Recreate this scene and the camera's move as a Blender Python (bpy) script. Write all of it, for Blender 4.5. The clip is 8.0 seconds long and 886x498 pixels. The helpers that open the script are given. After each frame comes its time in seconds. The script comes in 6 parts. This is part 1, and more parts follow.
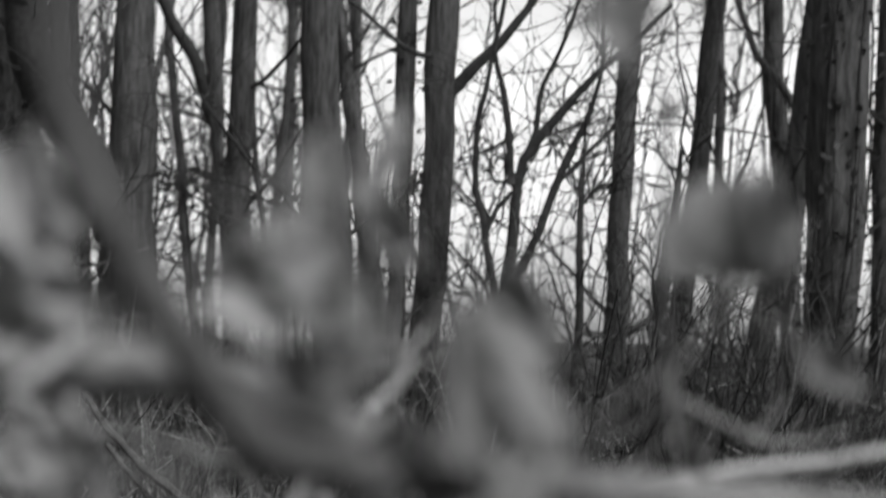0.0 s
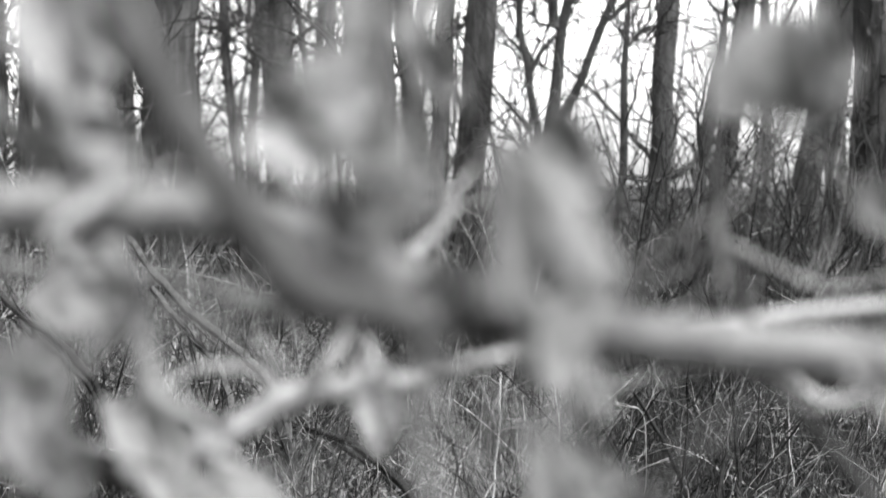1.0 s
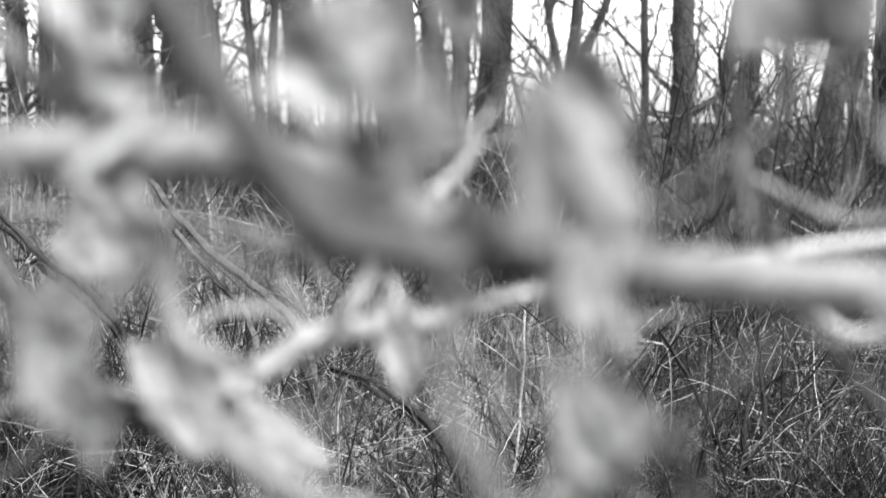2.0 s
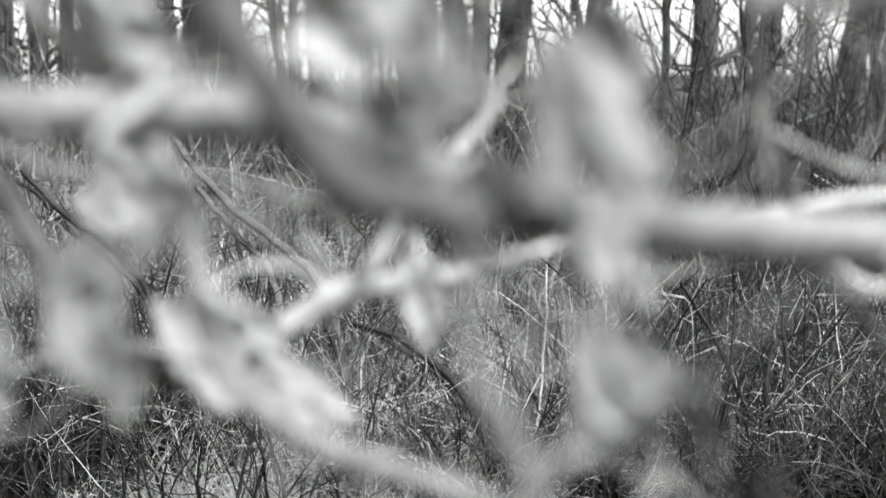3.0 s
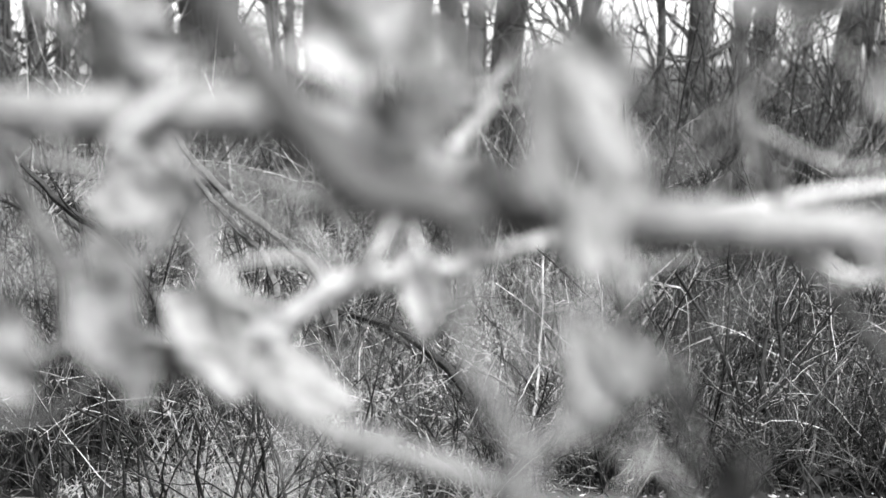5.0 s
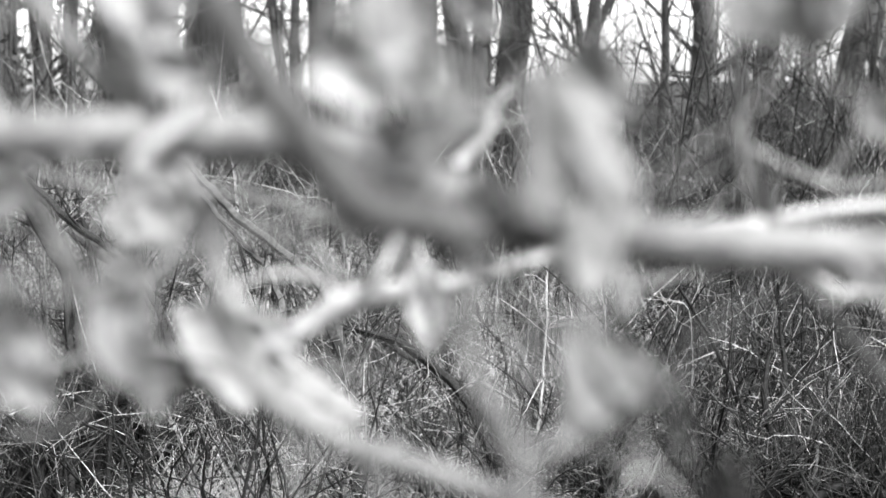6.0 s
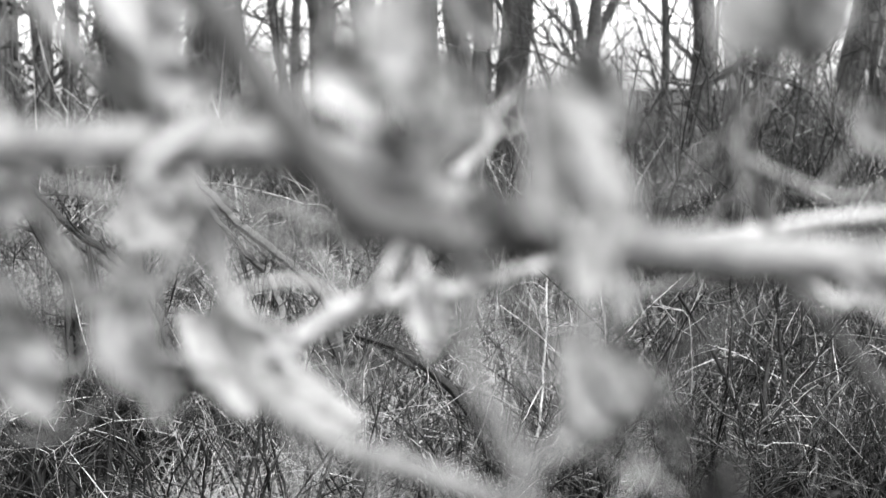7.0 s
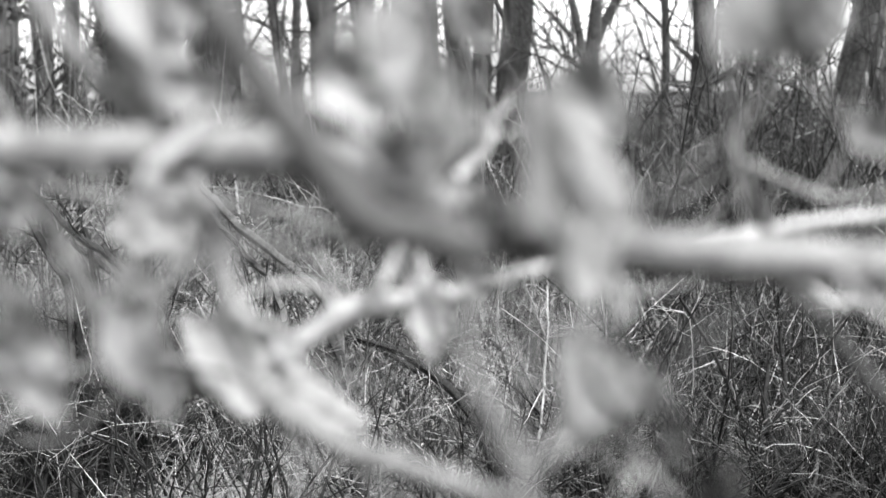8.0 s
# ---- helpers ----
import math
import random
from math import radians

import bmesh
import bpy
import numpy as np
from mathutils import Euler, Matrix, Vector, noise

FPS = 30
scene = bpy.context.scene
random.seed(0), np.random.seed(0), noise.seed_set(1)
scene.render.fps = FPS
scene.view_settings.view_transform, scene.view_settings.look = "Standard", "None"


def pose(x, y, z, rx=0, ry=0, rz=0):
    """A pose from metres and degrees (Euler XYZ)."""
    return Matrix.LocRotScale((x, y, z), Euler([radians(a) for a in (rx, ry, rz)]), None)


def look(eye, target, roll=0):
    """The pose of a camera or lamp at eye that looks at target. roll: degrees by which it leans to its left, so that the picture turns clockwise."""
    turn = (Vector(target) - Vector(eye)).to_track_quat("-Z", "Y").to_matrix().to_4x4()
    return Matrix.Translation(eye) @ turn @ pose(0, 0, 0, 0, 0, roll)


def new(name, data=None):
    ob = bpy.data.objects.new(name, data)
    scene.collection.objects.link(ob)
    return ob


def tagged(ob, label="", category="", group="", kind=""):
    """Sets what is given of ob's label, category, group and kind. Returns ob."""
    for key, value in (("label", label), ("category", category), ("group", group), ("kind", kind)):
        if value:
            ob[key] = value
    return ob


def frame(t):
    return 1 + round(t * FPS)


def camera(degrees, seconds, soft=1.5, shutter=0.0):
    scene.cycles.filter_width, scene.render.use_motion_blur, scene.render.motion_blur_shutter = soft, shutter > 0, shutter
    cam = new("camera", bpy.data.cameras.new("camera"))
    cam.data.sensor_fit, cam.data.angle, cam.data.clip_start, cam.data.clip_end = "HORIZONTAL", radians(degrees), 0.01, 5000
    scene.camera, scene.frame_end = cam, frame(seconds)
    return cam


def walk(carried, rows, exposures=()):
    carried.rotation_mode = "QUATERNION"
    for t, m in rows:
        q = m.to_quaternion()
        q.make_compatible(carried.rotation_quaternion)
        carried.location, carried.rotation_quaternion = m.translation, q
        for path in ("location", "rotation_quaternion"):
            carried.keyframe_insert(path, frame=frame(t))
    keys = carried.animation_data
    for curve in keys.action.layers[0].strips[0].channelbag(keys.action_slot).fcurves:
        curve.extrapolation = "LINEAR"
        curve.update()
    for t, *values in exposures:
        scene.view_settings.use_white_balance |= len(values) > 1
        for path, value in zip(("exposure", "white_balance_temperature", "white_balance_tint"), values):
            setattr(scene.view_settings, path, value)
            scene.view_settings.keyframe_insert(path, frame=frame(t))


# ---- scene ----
# ---------- camera ----------
cam = camera(24.0, 8.0, soft=1.5, shutter=0.5)
cam.data.dof.use_dof = True
cam.data.dof.focus_distance = 6.2
cam.data.dof.aperture_fstop = 5.2
walk(cam, [
    (0.0, pose(0.0004, 0.1047, 1.4881, 92.475, -0.771, -2.457)),
    (0.5, pose(0.0005, 0.1149, 1.4874, 90.069, -0.772, -1.621)),
    (1.0, pose(0.0005, 0.1239, 1.4867, 88.179, -0.750, -1.263)),
    (1.5, pose(0.0004, 0.1292, 1.4862, 87.182, -0.238, -1.087)),
    (3.0, pose(-0.0000, 0.1172, 1.4878, 85.264, 0.490, -0.109)),
    (3.5, pose(-0.0000, 0.1094, 1.4887, 84.718, 0.583, -0.093)),
    (4.0, pose(-0.0000, 0.0993, 1.4898, 84.636, 0.641, -0.101)),
    (4.5, pose(-0.0001, 0.0849, 1.4913, 84.795, 0.674, -0.240)),
    (6.0, pose(-0.0001, 0.0283, 1.4973, 85.430, 0.644, -0.081)),
    (6.5, pose(-0.0001, 0.0184, 1.4988, 85.600, 0.680, -0.082)),
    (7.0, pose(-0.0001, 0.0134, 1.4991, 85.617, 0.521, -0.067)),
    (7.5, pose(-0.0001, 0.0099, 1.4994, 85.606, 0.697, -0.116)),
    (8.0, pose(0.0000, 0.0000, 1.5000, 85.696, 0.713, -0.054)),
], exposures=[(0.0, -0.3), (0.5, 0.34), (1.0, 0.86), (1.5, 1.2), (3.0, 1.22), (3.5, 1.25), (4.5, 1.4), (6.0, 1.38), (7.0, 1.32), (8.0, 1.26)])

# ---------- daylight: a bright overcast winter sky, black-and-white film ----------
SUN_ELEVATION, SUN_TURN = radians(55), radians(138)
world = bpy.data.worlds.new("winter_sky")
scene.world = world
world.use_nodes = True
wn = world.node_tree.nodes
wl = world.node_tree.links
sky = wn.new("ShaderNodeTexSky")
sky.sky_type = 'NISHITA'
sky.sun_disc = False
sky.sun_elevation = SUN_ELEVATION
sky.sun_rotation = SUN_TURN
sky.dust_density = 4.0
grey = wn.new("ShaderNodeRGBToBW")
wl.new(sky.outputs["Color"], grey.inputs["Color"])
# made-up sky gain by height: white low down, dimmed overhead for contrast
up = wn.new("ShaderNodeSeparateXYZ")
wl.new(wn.new("ShaderNodeTexCoord").outputs["Generated"], up.inputs["Vector"])
sky_gain = wn.new("ShaderNodeMapRange")
sky_gain.inputs["From Min"].default_value, sky_gain.inputs["From Max"].default_value = 0.0, 0.25
sky_gain.inputs["To Min"].default_value, sky_gain.inputs["To Max"].default_value = 7.0, 0.8
wl.new(up.outputs["Z"], sky_gain.inputs["Value"])
scaled_sky = wn.new("ShaderNodeMath")
scaled_sky.operation = 'MULTIPLY'
wl.new(grey.outputs["Val"], scaled_sky.inputs[0])
wl.new(sky_gain.outputs["Result"], scaled_sky.inputs[1])
wl.new(scaled_sky.outputs["Value"], wn["Background"].inputs["Color"])
wn["Background"].inputs["Strength"].default_value = 0.13
sun = new("sun", bpy.data.lights.new("sun", 'SUN'))
sun.data.energy = 5.0
sun.data.angle = radians(28)
sun_from = Vector((math.sin(SUN_TURN) * math.cos(SUN_ELEVATION), math.cos(SUN_TURN) * math.cos(SUN_ELEVATION), math.sin(SUN_ELEVATION)))
sun.matrix_world = look(sun_from * 30, (0, 0, 0))


# ---------- materials ----------
def material(name, rough=0.8, spec=0.25):
    m = bpy.data.materials.new(name)
    m.use_nodes = True
    n, l = m.node_tree.nodes, m.node_tree.links
    b = n["Principled BSDF"]
    b.inputs["Roughness"].default_value = rough
    b.inputs["Specular IOR Level"].default_value = spec
    return m, n, l, b


def ramp(n, stops):
    r = n.new("ShaderNodeValToRGB")
    e = r.color_ramp.elements
    while len(e) < len(stops):
        e.new(0.5)
    for k, (p, v) in zip(e, stops):
        k.position, k.color = p, (v, v, v, 1)
    return r


def noise_tex(n, l, vec, scale, detail=4.0, rough=0.55):
    t = n.new("ShaderNodeTexNoise")
    t.inputs["Scale"].default_value = scale
    t.inputs["Detail"].default_value = detail
    t.inputs["Roughness"].default_value = rough
    if vec is not None:
        l.new(vec, t.inputs["Vector"])
    return t


def mixer(n, l, kind, fac, a, b):
    m = n.new("ShaderNodeMix")
    m.data_type, m.blend_type = 'RGBA', kind
    for k, v in (("Factor", fac), ("A", a), ("B", b)):
        s = [i for i in m.inputs if i.name == k and i.enabled][0]
        if isinstance(v, (int, float)):
            s.default_value = v if k == "Factor" else (v, v, v, 1)
        else:
            l.new(v, s)
    return [o for o in m.outputs if o.enabled][0]


def bumped(n, l, b, height, strength, distance):
    k = n.new("ShaderNodeBump")
    k.inputs["Strength"].default_value = strength
    k.inputs["Distance"].default_value = distance
    l.new(height, k.inputs["Height"])
    l.new(k.outputs["Normal"], b.inputs["Normal"])


def stretched(n, l, socket, scale):
    m = n.new("ShaderNodeMapping")
    m.inputs["Scale"].default_value = scale
    l.new(socket, m.inputs["Vector"])
    return m.outputs["Vector"]


def young_bark(name, light, dark, marks, ring, scar=0.5):
    """Smooth maple bark: pale grey skin, fine streaks, cross rows of dark lenticels. UV: metres round and along."""
    m, n, l, b = material(name, 0.62, 0.3)
    uv = n.new("ShaderNodeUVMap").outputs["UV"]
    obj = n.new("ShaderNodeTexCoord").outputs["Object"]
    blotch = noise_tex(n, l, obj, 55.0, 5.0, 0.6)
    base = ramp(n, [(0.32, dark), (0.62, light)])
    l.new(blotch.outputs["Fac"], base.inputs["Fac"])
    streak = noise_tex(n, l, stretched(n, l, uv, (420, 90, 1)), 1.0, 3.0)
    st = ramp(n, [(0.35, 0.72), (0.6, 1.0)])
    l.new(streak.outputs["Fac"], st.inputs["Fac"])
    c = mixer(n, l, 'MULTIPLY', 1.0, base.outputs["Color"], st.outputs["Color"])
    # lenticels: short dashes across the limb, gathered in rows
    dash = noise_tex(n, l, stretched(n, l, uv, (950, 330, 1)), 1.0, 2.0)
    rows = noise_tex(n, l, stretched(n, l, uv, (25, 110, 1)), 1.0, 2.0)
    da = ramp(n, [(0.5, 0.0), (0.57, 1.0)])
    ro = ramp(n, [(0.41, 0.0), (0.5, 1.0)])
    l.new(dash.outputs["Fac"], da.inputs["Fac"])
    l.new(rows.outputs["Fac"], ro.inputs["Fac"])
    mk = mixer(n, l, 'MULTIPLY', 1.0, da.outputs["Color"], ro.outputs["Color"])
    mk2 = mixer(n, l, 'MULTIPLY', 1.0, mk, marks)
    c = mixer(n, l, 'MIX', mk2, c, 0.02)
    # leaf-scar rings
    wave = n.new("ShaderNodeTexWave")
    wave.wave_type, wave.bands_direction = 'BANDS', 'Y'
    wave.inputs["Scale"].default_value = 0.314 / ring
    wave.inputs["Distortion"].default_value = 3.5
    wave.inputs["Detail Scale"].default_value = 1.5
    l.new(uv, wave.inputs["Vector"])
    edge = (1 + math.cos(math.pi * 0.0006 / ring)) / 2
    rg = ramp(n, [(edge - (1 - edge) * 0.6, 0.0), (edge + (1 - edge) * 0.2, 1.0)])
    l.new(wave.outputs["Fac"], rg.inputs["Fac"])
    rg2 = mixer(n, l, 'MULTIPLY', 1.0, rg.outputs["Color"], scar * 0.8)
    c = mixer(n, l, 'MIX', rg2, c, 0.03)
    tone = ramp(n, [(0.0, 0.72), (1.0, 1.2)])
    l.new(n.new("ShaderNodeObjectInfo").outputs["Random"], tone.inputs["Fac"])
    c = mixer(n, l, 'MULTIPLY', 1.0 if scar > 0.6 else 0.3, c, tone.outputs["Color"])
    l.new(c, b.inputs["Base Color"])
    fine = noise_tex(n, l, obj, 900.0, 4.0)
    h = mixer(n, l, 'ADD', 0.6, fine.outputs["Fac"], streak.outputs["Fac"])
    h = mixer(n, l, 'SUBTRACT', 0.7, h, mk)
    bumped(n, l, b, h, 0.5, 0.0006)
    return m


def dry_leaf(name, light, dark, spot, thin=0.25):
    """Withered maple leaf: mottled, spotted, a little light through it."""
    m, n, l, b = material(name, 0.7, 0.25)
    obj = n.new("ShaderNodeTexCoord").outputs["Object"]
    info = n.new("ShaderNodeObjectInfo").outputs["Random"]
    big = noise_tex(n, l, obj, 60.0, 4.0, 0.6)
    c1 = ramp(n, [(0.36, dark), (0.6, light)])
    l.new(big.outputs["Fac"], c1.inputs["Fac"])
    sm = noise_tex(n, l, obj, 420.0, 3.0)
    c2 = ramp(n, [(0.36, spot), (0.46, 1.0)])
    l.new(sm.outputs["Fac"], c2.inputs["Fac"])
    c = mixer(n, l, 'MULTIPLY', 0.85, c1.outputs["Color"], c2.outputs["Color"])
    tone = ramp(n, [(0.0, 0.82), (1.0, 1.12)])
    l.new(info, tone.inputs["Fac"])
    c = mixer(n, l, 'MULTIPLY', 1.0, c, tone.outputs["Color"])
    vor = n.new("ShaderNodeTexVoronoi")
    vor.feature = 'DISTANCE_TO_EDGE'
    vor.inputs["Scale"].default_value = 330.0
    l.new(obj, vor.inputs["Vector"])
    net = ramp(n, [(0.0, 0.72), (0.07, 1.0)])
    l.new(vor.outputs["Distance"], net.inputs["Fac"])
    c = mixer(n, l, 'MULTIPLY', 0.8, c, net.outputs["Color"])
    l.new(c, b.inputs["Base Color"])
    wr = noise_tex(n, l, obj, 170.0, 4.0, 0.6)
    h = mixer(n, l, 'ADD', 0.5, wr.outputs["Fac"], net.outputs["Color"])
    bumped(n, l, b, h, 0.95, 0.0015)
    tr = n.new("ShaderNodeBsdfTranslucent")
    l.new(c, tr.inputs["Color"])
    mx = n.new("ShaderNodeMixShader")
    mx.inputs["Fac"].default_value = thin
    l.new(b.outputs["BSDF"], mx.inputs[1])
    l.new(tr.outputs["BSDF"], mx.inputs[2])
    l.new(mx.outputs["Shader"], n["Material Output"].inputs["Surface"])
    return m


def plain_grain(name, light, dark, scale, rough=0.85, island=0.0, stretch=(1, 1, 1), bump=0.5, depth=0.004, spec=0.2):
    m, n, l, b = material(name, rough, spec)
    obj = n.new("ShaderNodeTexCoord").outputs["Object"]
    t = noise_tex(n, l, stretched(n, l, obj, stretch), scale, 6.0, 0.62)
    c = ramp(n, [(0.33, dark), (0.66, light)])
    l.new(t.outputs["Fac"], c.inputs["Fac"])
    out = c.outputs["Color"]
    wide = noise_tex(n, l, obj, scale * 0.12, 3.0)
    w = ramp(n, [(0.3, 0.75), (0.7, 1.15)])
    l.new(wide.outputs["Fac"], w.inputs["Fac"])
    out = mixer(n, l, 'MULTIPLY', 1.0, out, w.outputs["Color"])
    if island:
        g = n.new("ShaderNodeNewGeometry").outputs["Random Per Island"]
        r = ramp(n, [(0.0, 1.0 - island), (0.75, 1.0), (1.0, 1.0 + island * 1.6)])
        l.new(g, r.inputs["Fac"])
        out = mixer(n, l, 'MULTIPLY', 1.0, out, r.outputs["Color"])
    l.new(out, b.inputs["Base Color"])
    bumped(n, l, b, t.outputs["Fac"], bump, depth)
    return m


BARK_LIMB = young_bark("smooth_maple_bark", 0.265, 0.15, 0.85, 0.055)
BARK_RING = young_bark("ringed_maple_bark", 0.31, 0.18, 0.35, 0.026, 0.6)
BARK_PALE = young_bark("pale_maple_bark", 0.58, 0.45, 0.35, 0.03)
# base tone lowered to carry the shade of the broad leaf above
BARK_STEM = young_bark("thin_shade_toned_bark", 0.06, 0.025, 0.5, 0.02)
BARK_DUSK = young_bark("weathered_maple_bark", 0.1, 0.048, 0.6, 0.05)
BARK_BURR = young_bark("rough_dark_burr", 0.09, 0.015, 1.0, 0.012)
BARK_TWIG = young_bark("twig_bark", 0.3, 0.13, 0.4, 0.0085, 0.61)
BARK_DARK_TWIG = young_bark("dark_twig_bark", 0.13, 0.05, 0.4, 0.0085, 0.61)
LEAF = dry_leaf("withered_leaf", 0.44, 0.26, 0.5, 0.42)
LEAF_DULL = dry_leaf("dull_withered_leaf", 0.34, 0.18, 0.45, 0.35)
# darker copy of the withered leaf, in place of shade among clustered leaves
LEAF_SHADE = dry_leaf("shade_toned_leaf", 0.16, 0.07, 0.45, 0.2)
LEAF_PALE = dry_leaf("bleached_leaf", 0.54, 0.36, 0.75, 0.33)
LEAF_DARK = dry_leaf("near_black_leaf", 0.03, 0.012, 0.6, 0.02)
VEIN = plain_grain("leaf_vein", 0.2, 0.1, 300.0, depth=0.0003)
STALK = plain_grain("leaf_stalk", 0.3, 0.18, 300.0, depth=0.0003)
TRUNK = plain_grain("furrowed_bark", 0.12, 0.035, 9.0, 0.9, stretch=(3, 3, 0.5), bump=0.9, depth=0.03)
TRUNK_PALE = plain_grain("pale_furrowed_bark", 0.2, 0.08, 9.0, 0.9, stretch=(3, 3, 0.5), bump=0.9, depth=0.03)
BRANCH = plain_grain("branch_bark", 0.06, 0.025, 25.0, 0.9, depth=0.006)
FAR_BARK = plain_grain("far_bark", 0.1, 0.045, 14.0, 0.9, island=0.5)
BRUSH = plain_grain("brush_twigs", 0.30, 0.12, 60.0, 0.8, island=0.75, depth=0.001)
BRUSH_GREY = plain_grain("weathered_dead_wood", 0.1, 0.035, 40.0, 0.85, depth=0.002)
BRUSH_MIXED = plain_grain("mixed_brush_twigs", 0.12, 0.04, 60.0, 0.8, island=0.95, depth=0.001)
# dark twigs, taken near black to paint in the thicket's shaded gaps
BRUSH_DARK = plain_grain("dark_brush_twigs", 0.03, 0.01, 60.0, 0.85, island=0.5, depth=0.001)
STRAW = plain_grain("dead_grass", 0.40, 0.2, 80.0, 0.7, island=0.5, depth=0.001)
STRAW_PALE = plain_grain("bleached_grass", 0.6, 0.4, 80.0, 0.7, island=0.35, depth=0.001)
IVY = plain_grain("ivy_leaves", 0.07, 0.03, 60.0, 0.5, island=0.4, depth=0.001)
SOIL = plain_grain("leaf_litter_ground", 0.04, 0.012, 14.0, 0.95, bump=1.0, depth=0.03)
LITTER = plain_grain("fallen_leaves", 0.34, 0.12, 40.0, 0.8, island=0.7, depth=0.002)


# ---------- building blocks ----------
def mesh_of(name, verts, faces, mats, uv=None, slots=None, smooth=True):
    me = bpy.data.meshes.new(name)
    me.from_pydata([tuple(v) for v in verts], [], [tuple(f) for f in faces])
    for m in (mats if isinstance(mats, (list, tuple)) else [mats]):
        me.materials.append(m)
    if uv is not None:
        lay = me.uv_layers.new(name="UVMap")
        idx = np.empty(len(me.loops), dtype=np.int32)
        me.loops.foreach_get("vertex_index", idx)
        lay.data.foreach_set("uv", np.asarray(uv, dtype=np.float32)[idx].ravel())
    if slots is not None:
        me.polygons.foreach_set("material_index", np.asarray(slots, dtype=np.int32))
    if smooth:
        me.polygons.foreach_set("use_smooth", np.ones(len(me.polygons), dtype=bool))
    me.update()
    return me


def part(name, me, parent, label="", kind=""):
    ob = new(name, me)
    ob.parent = parent
    return tagged(ob, label=label, kind=kind)


def thing(name, at, label, category, group="", kind=""):
    ob = new(name)
    ob.empty_display_size = 0.1
    ob.location = at
    return tagged(ob, label, category, group, kind)


def spline(points, step):
    """A smooth path through a few (x, y, z, radius) points, sampled about every step metres."""
    p = np.array(points, dtype=float)
    q = np.vstack([2 * p[0] - p[1], p, 2 * p[-1] - p[-2]])
    q[:, 3] = np.abs(q[:, 3])
    out = []
    for i in range(1, len(q) - 2):
        n = max(2, int(np.linalg.norm(q[i + 1, :3] - q[i, :3]) / step))
        for t in np.arange(n) / n:
            a, b, c, d = q[i - 1], q[i], q[i + 1], q[i + 2]
            out.append(0.5 * (2 * b + (c - a) * t + (2 * a - 5 * b + 4 * c - d) * t * t + (3 * b - a - 3 * c + d) * t ** 3))
    out.append(p[-1])
    return np.array(out)


def tube(points, seed=0, sides=12, step=0.004, node=0.03, swell=0.12, rough=0.03, wander=0.0):
    """A limb as vertices, faces and UV in metres: swollen at its nodes, a little uneven, its ends closed."""
    rng = np.random.default_rng(seed)
    p = spline(points, step)
    c, r = p[:, :3].copy(), np.maximum(p[:, 3], 0.0003)
    s = np.r_[0, np.cumsum(np.linalg.norm(np.diff(c, axis=0), axis=1))]
    if wander:
        for k in range(3):
            c[:, k] += wander * np.sin(s / node * 3.1 + rng.uniform(0, 6)) + 0.5 * wander * np.sin(s / node * 7.3 + rng.uniform(0, 6))
    ph = (s / node + rng.uniform(0, 1) + 0.15 * np.sin(s * 40)) % 1.0
    r = r * (1 + swell * np.exp(-((ph - 0.5) / 0.09) ** 2))
    t = np.gradient(c, axis=0)
    t /= np.linalg.norm(t, axis=1)[:, None] + 1e-12
    nrm = np.cross(t[0], (0.3, 0.2, 0.93))
    nrm /= np.linalg.norm(nrm) + 1e-12
    ang = np.linspace(0, 2 * np.pi, sides + 1)
    wob = rng.uniform(-1, 1, (len(c) // 4 + 3, sides)) * rough
    verts, uv = [], []
    for i in range(len(c)):
        nrm = nrm - t[i] * np.dot(nrm, t[i])
        nrm /= np.linalg.norm(nrm) + 1e-12
        bin_ = np.cross(t[i], nrm)
        f = (i % 4) / 4
        w = wob[i // 4] * (1 - f) + wob[i // 4 + 1] * f
        for j, a in enumerate(ang):
            k = r[i] * (1 + w[j % sides])
            verts.append(c[i] + k * (math.cos(a) * nrm + math.sin(a) * bin_))
            uv.append((a * r[i] * 1.0, s[i]))
    m = sides + 1
    faces = [(i * m + j, i * m + j + 1, (i + 1) * m + j + 1, (i + 1) * m + j) for i in range(len(c) - 1) for j in range(sides)]
    for i, d in ((0, -1), (len(c) - 1, 1)):
        verts.append(c[i] + d * t[i] * r[i] * 0.5)
        uv.append((0, s[i]))
        k = len(verts) - 1
        faces += [(k, i * m + j, i * m + j + 1)[::-d] for j in range(sides)]
    return verts, faces, uv


SEED = [100]
REAR, FRONT = 1.24, 0.87


def moved(points, k):
    """Points and thickness scaled k times about the camera's last position, to fit its view."""
    return [(p[0] * k, p[1] * k, 1.5 + (p[2] - 1.5) * k, *[r * k for r in p[3:]]) for p in points]


def behind(points):
    return moved(points, REAR)


def nearer(points):
    return moved(points, FRONT)


def limb(parent, mat, points, label="", name="limb", **kw):
    SEED[0] += 1
    v, f, u = tube(points, SEED[0], **kw)
    return part(name, mesh_of(name, v, f, mat, u), parent, label)


def kinked(points, rng, node, size):
    """A shoot's path with slight bends at its nodes, thinning to its tip."""
    p = spline([(*q[:3], q[3] * 0.76) for q in points], node)
    p = p[::max(1, len(p) // 40)] if len(p) > 60 else p
    k = rng.normal(0, 1, (len(p), 3)) * size
    k[0] = 0
    p[:, :3] += k
    p[:, 3] *= 1 - 0.45 * np.clip((np.linspace(0, 1, len(p)) - 0.6) / 0.4, 0, 1)
    return p


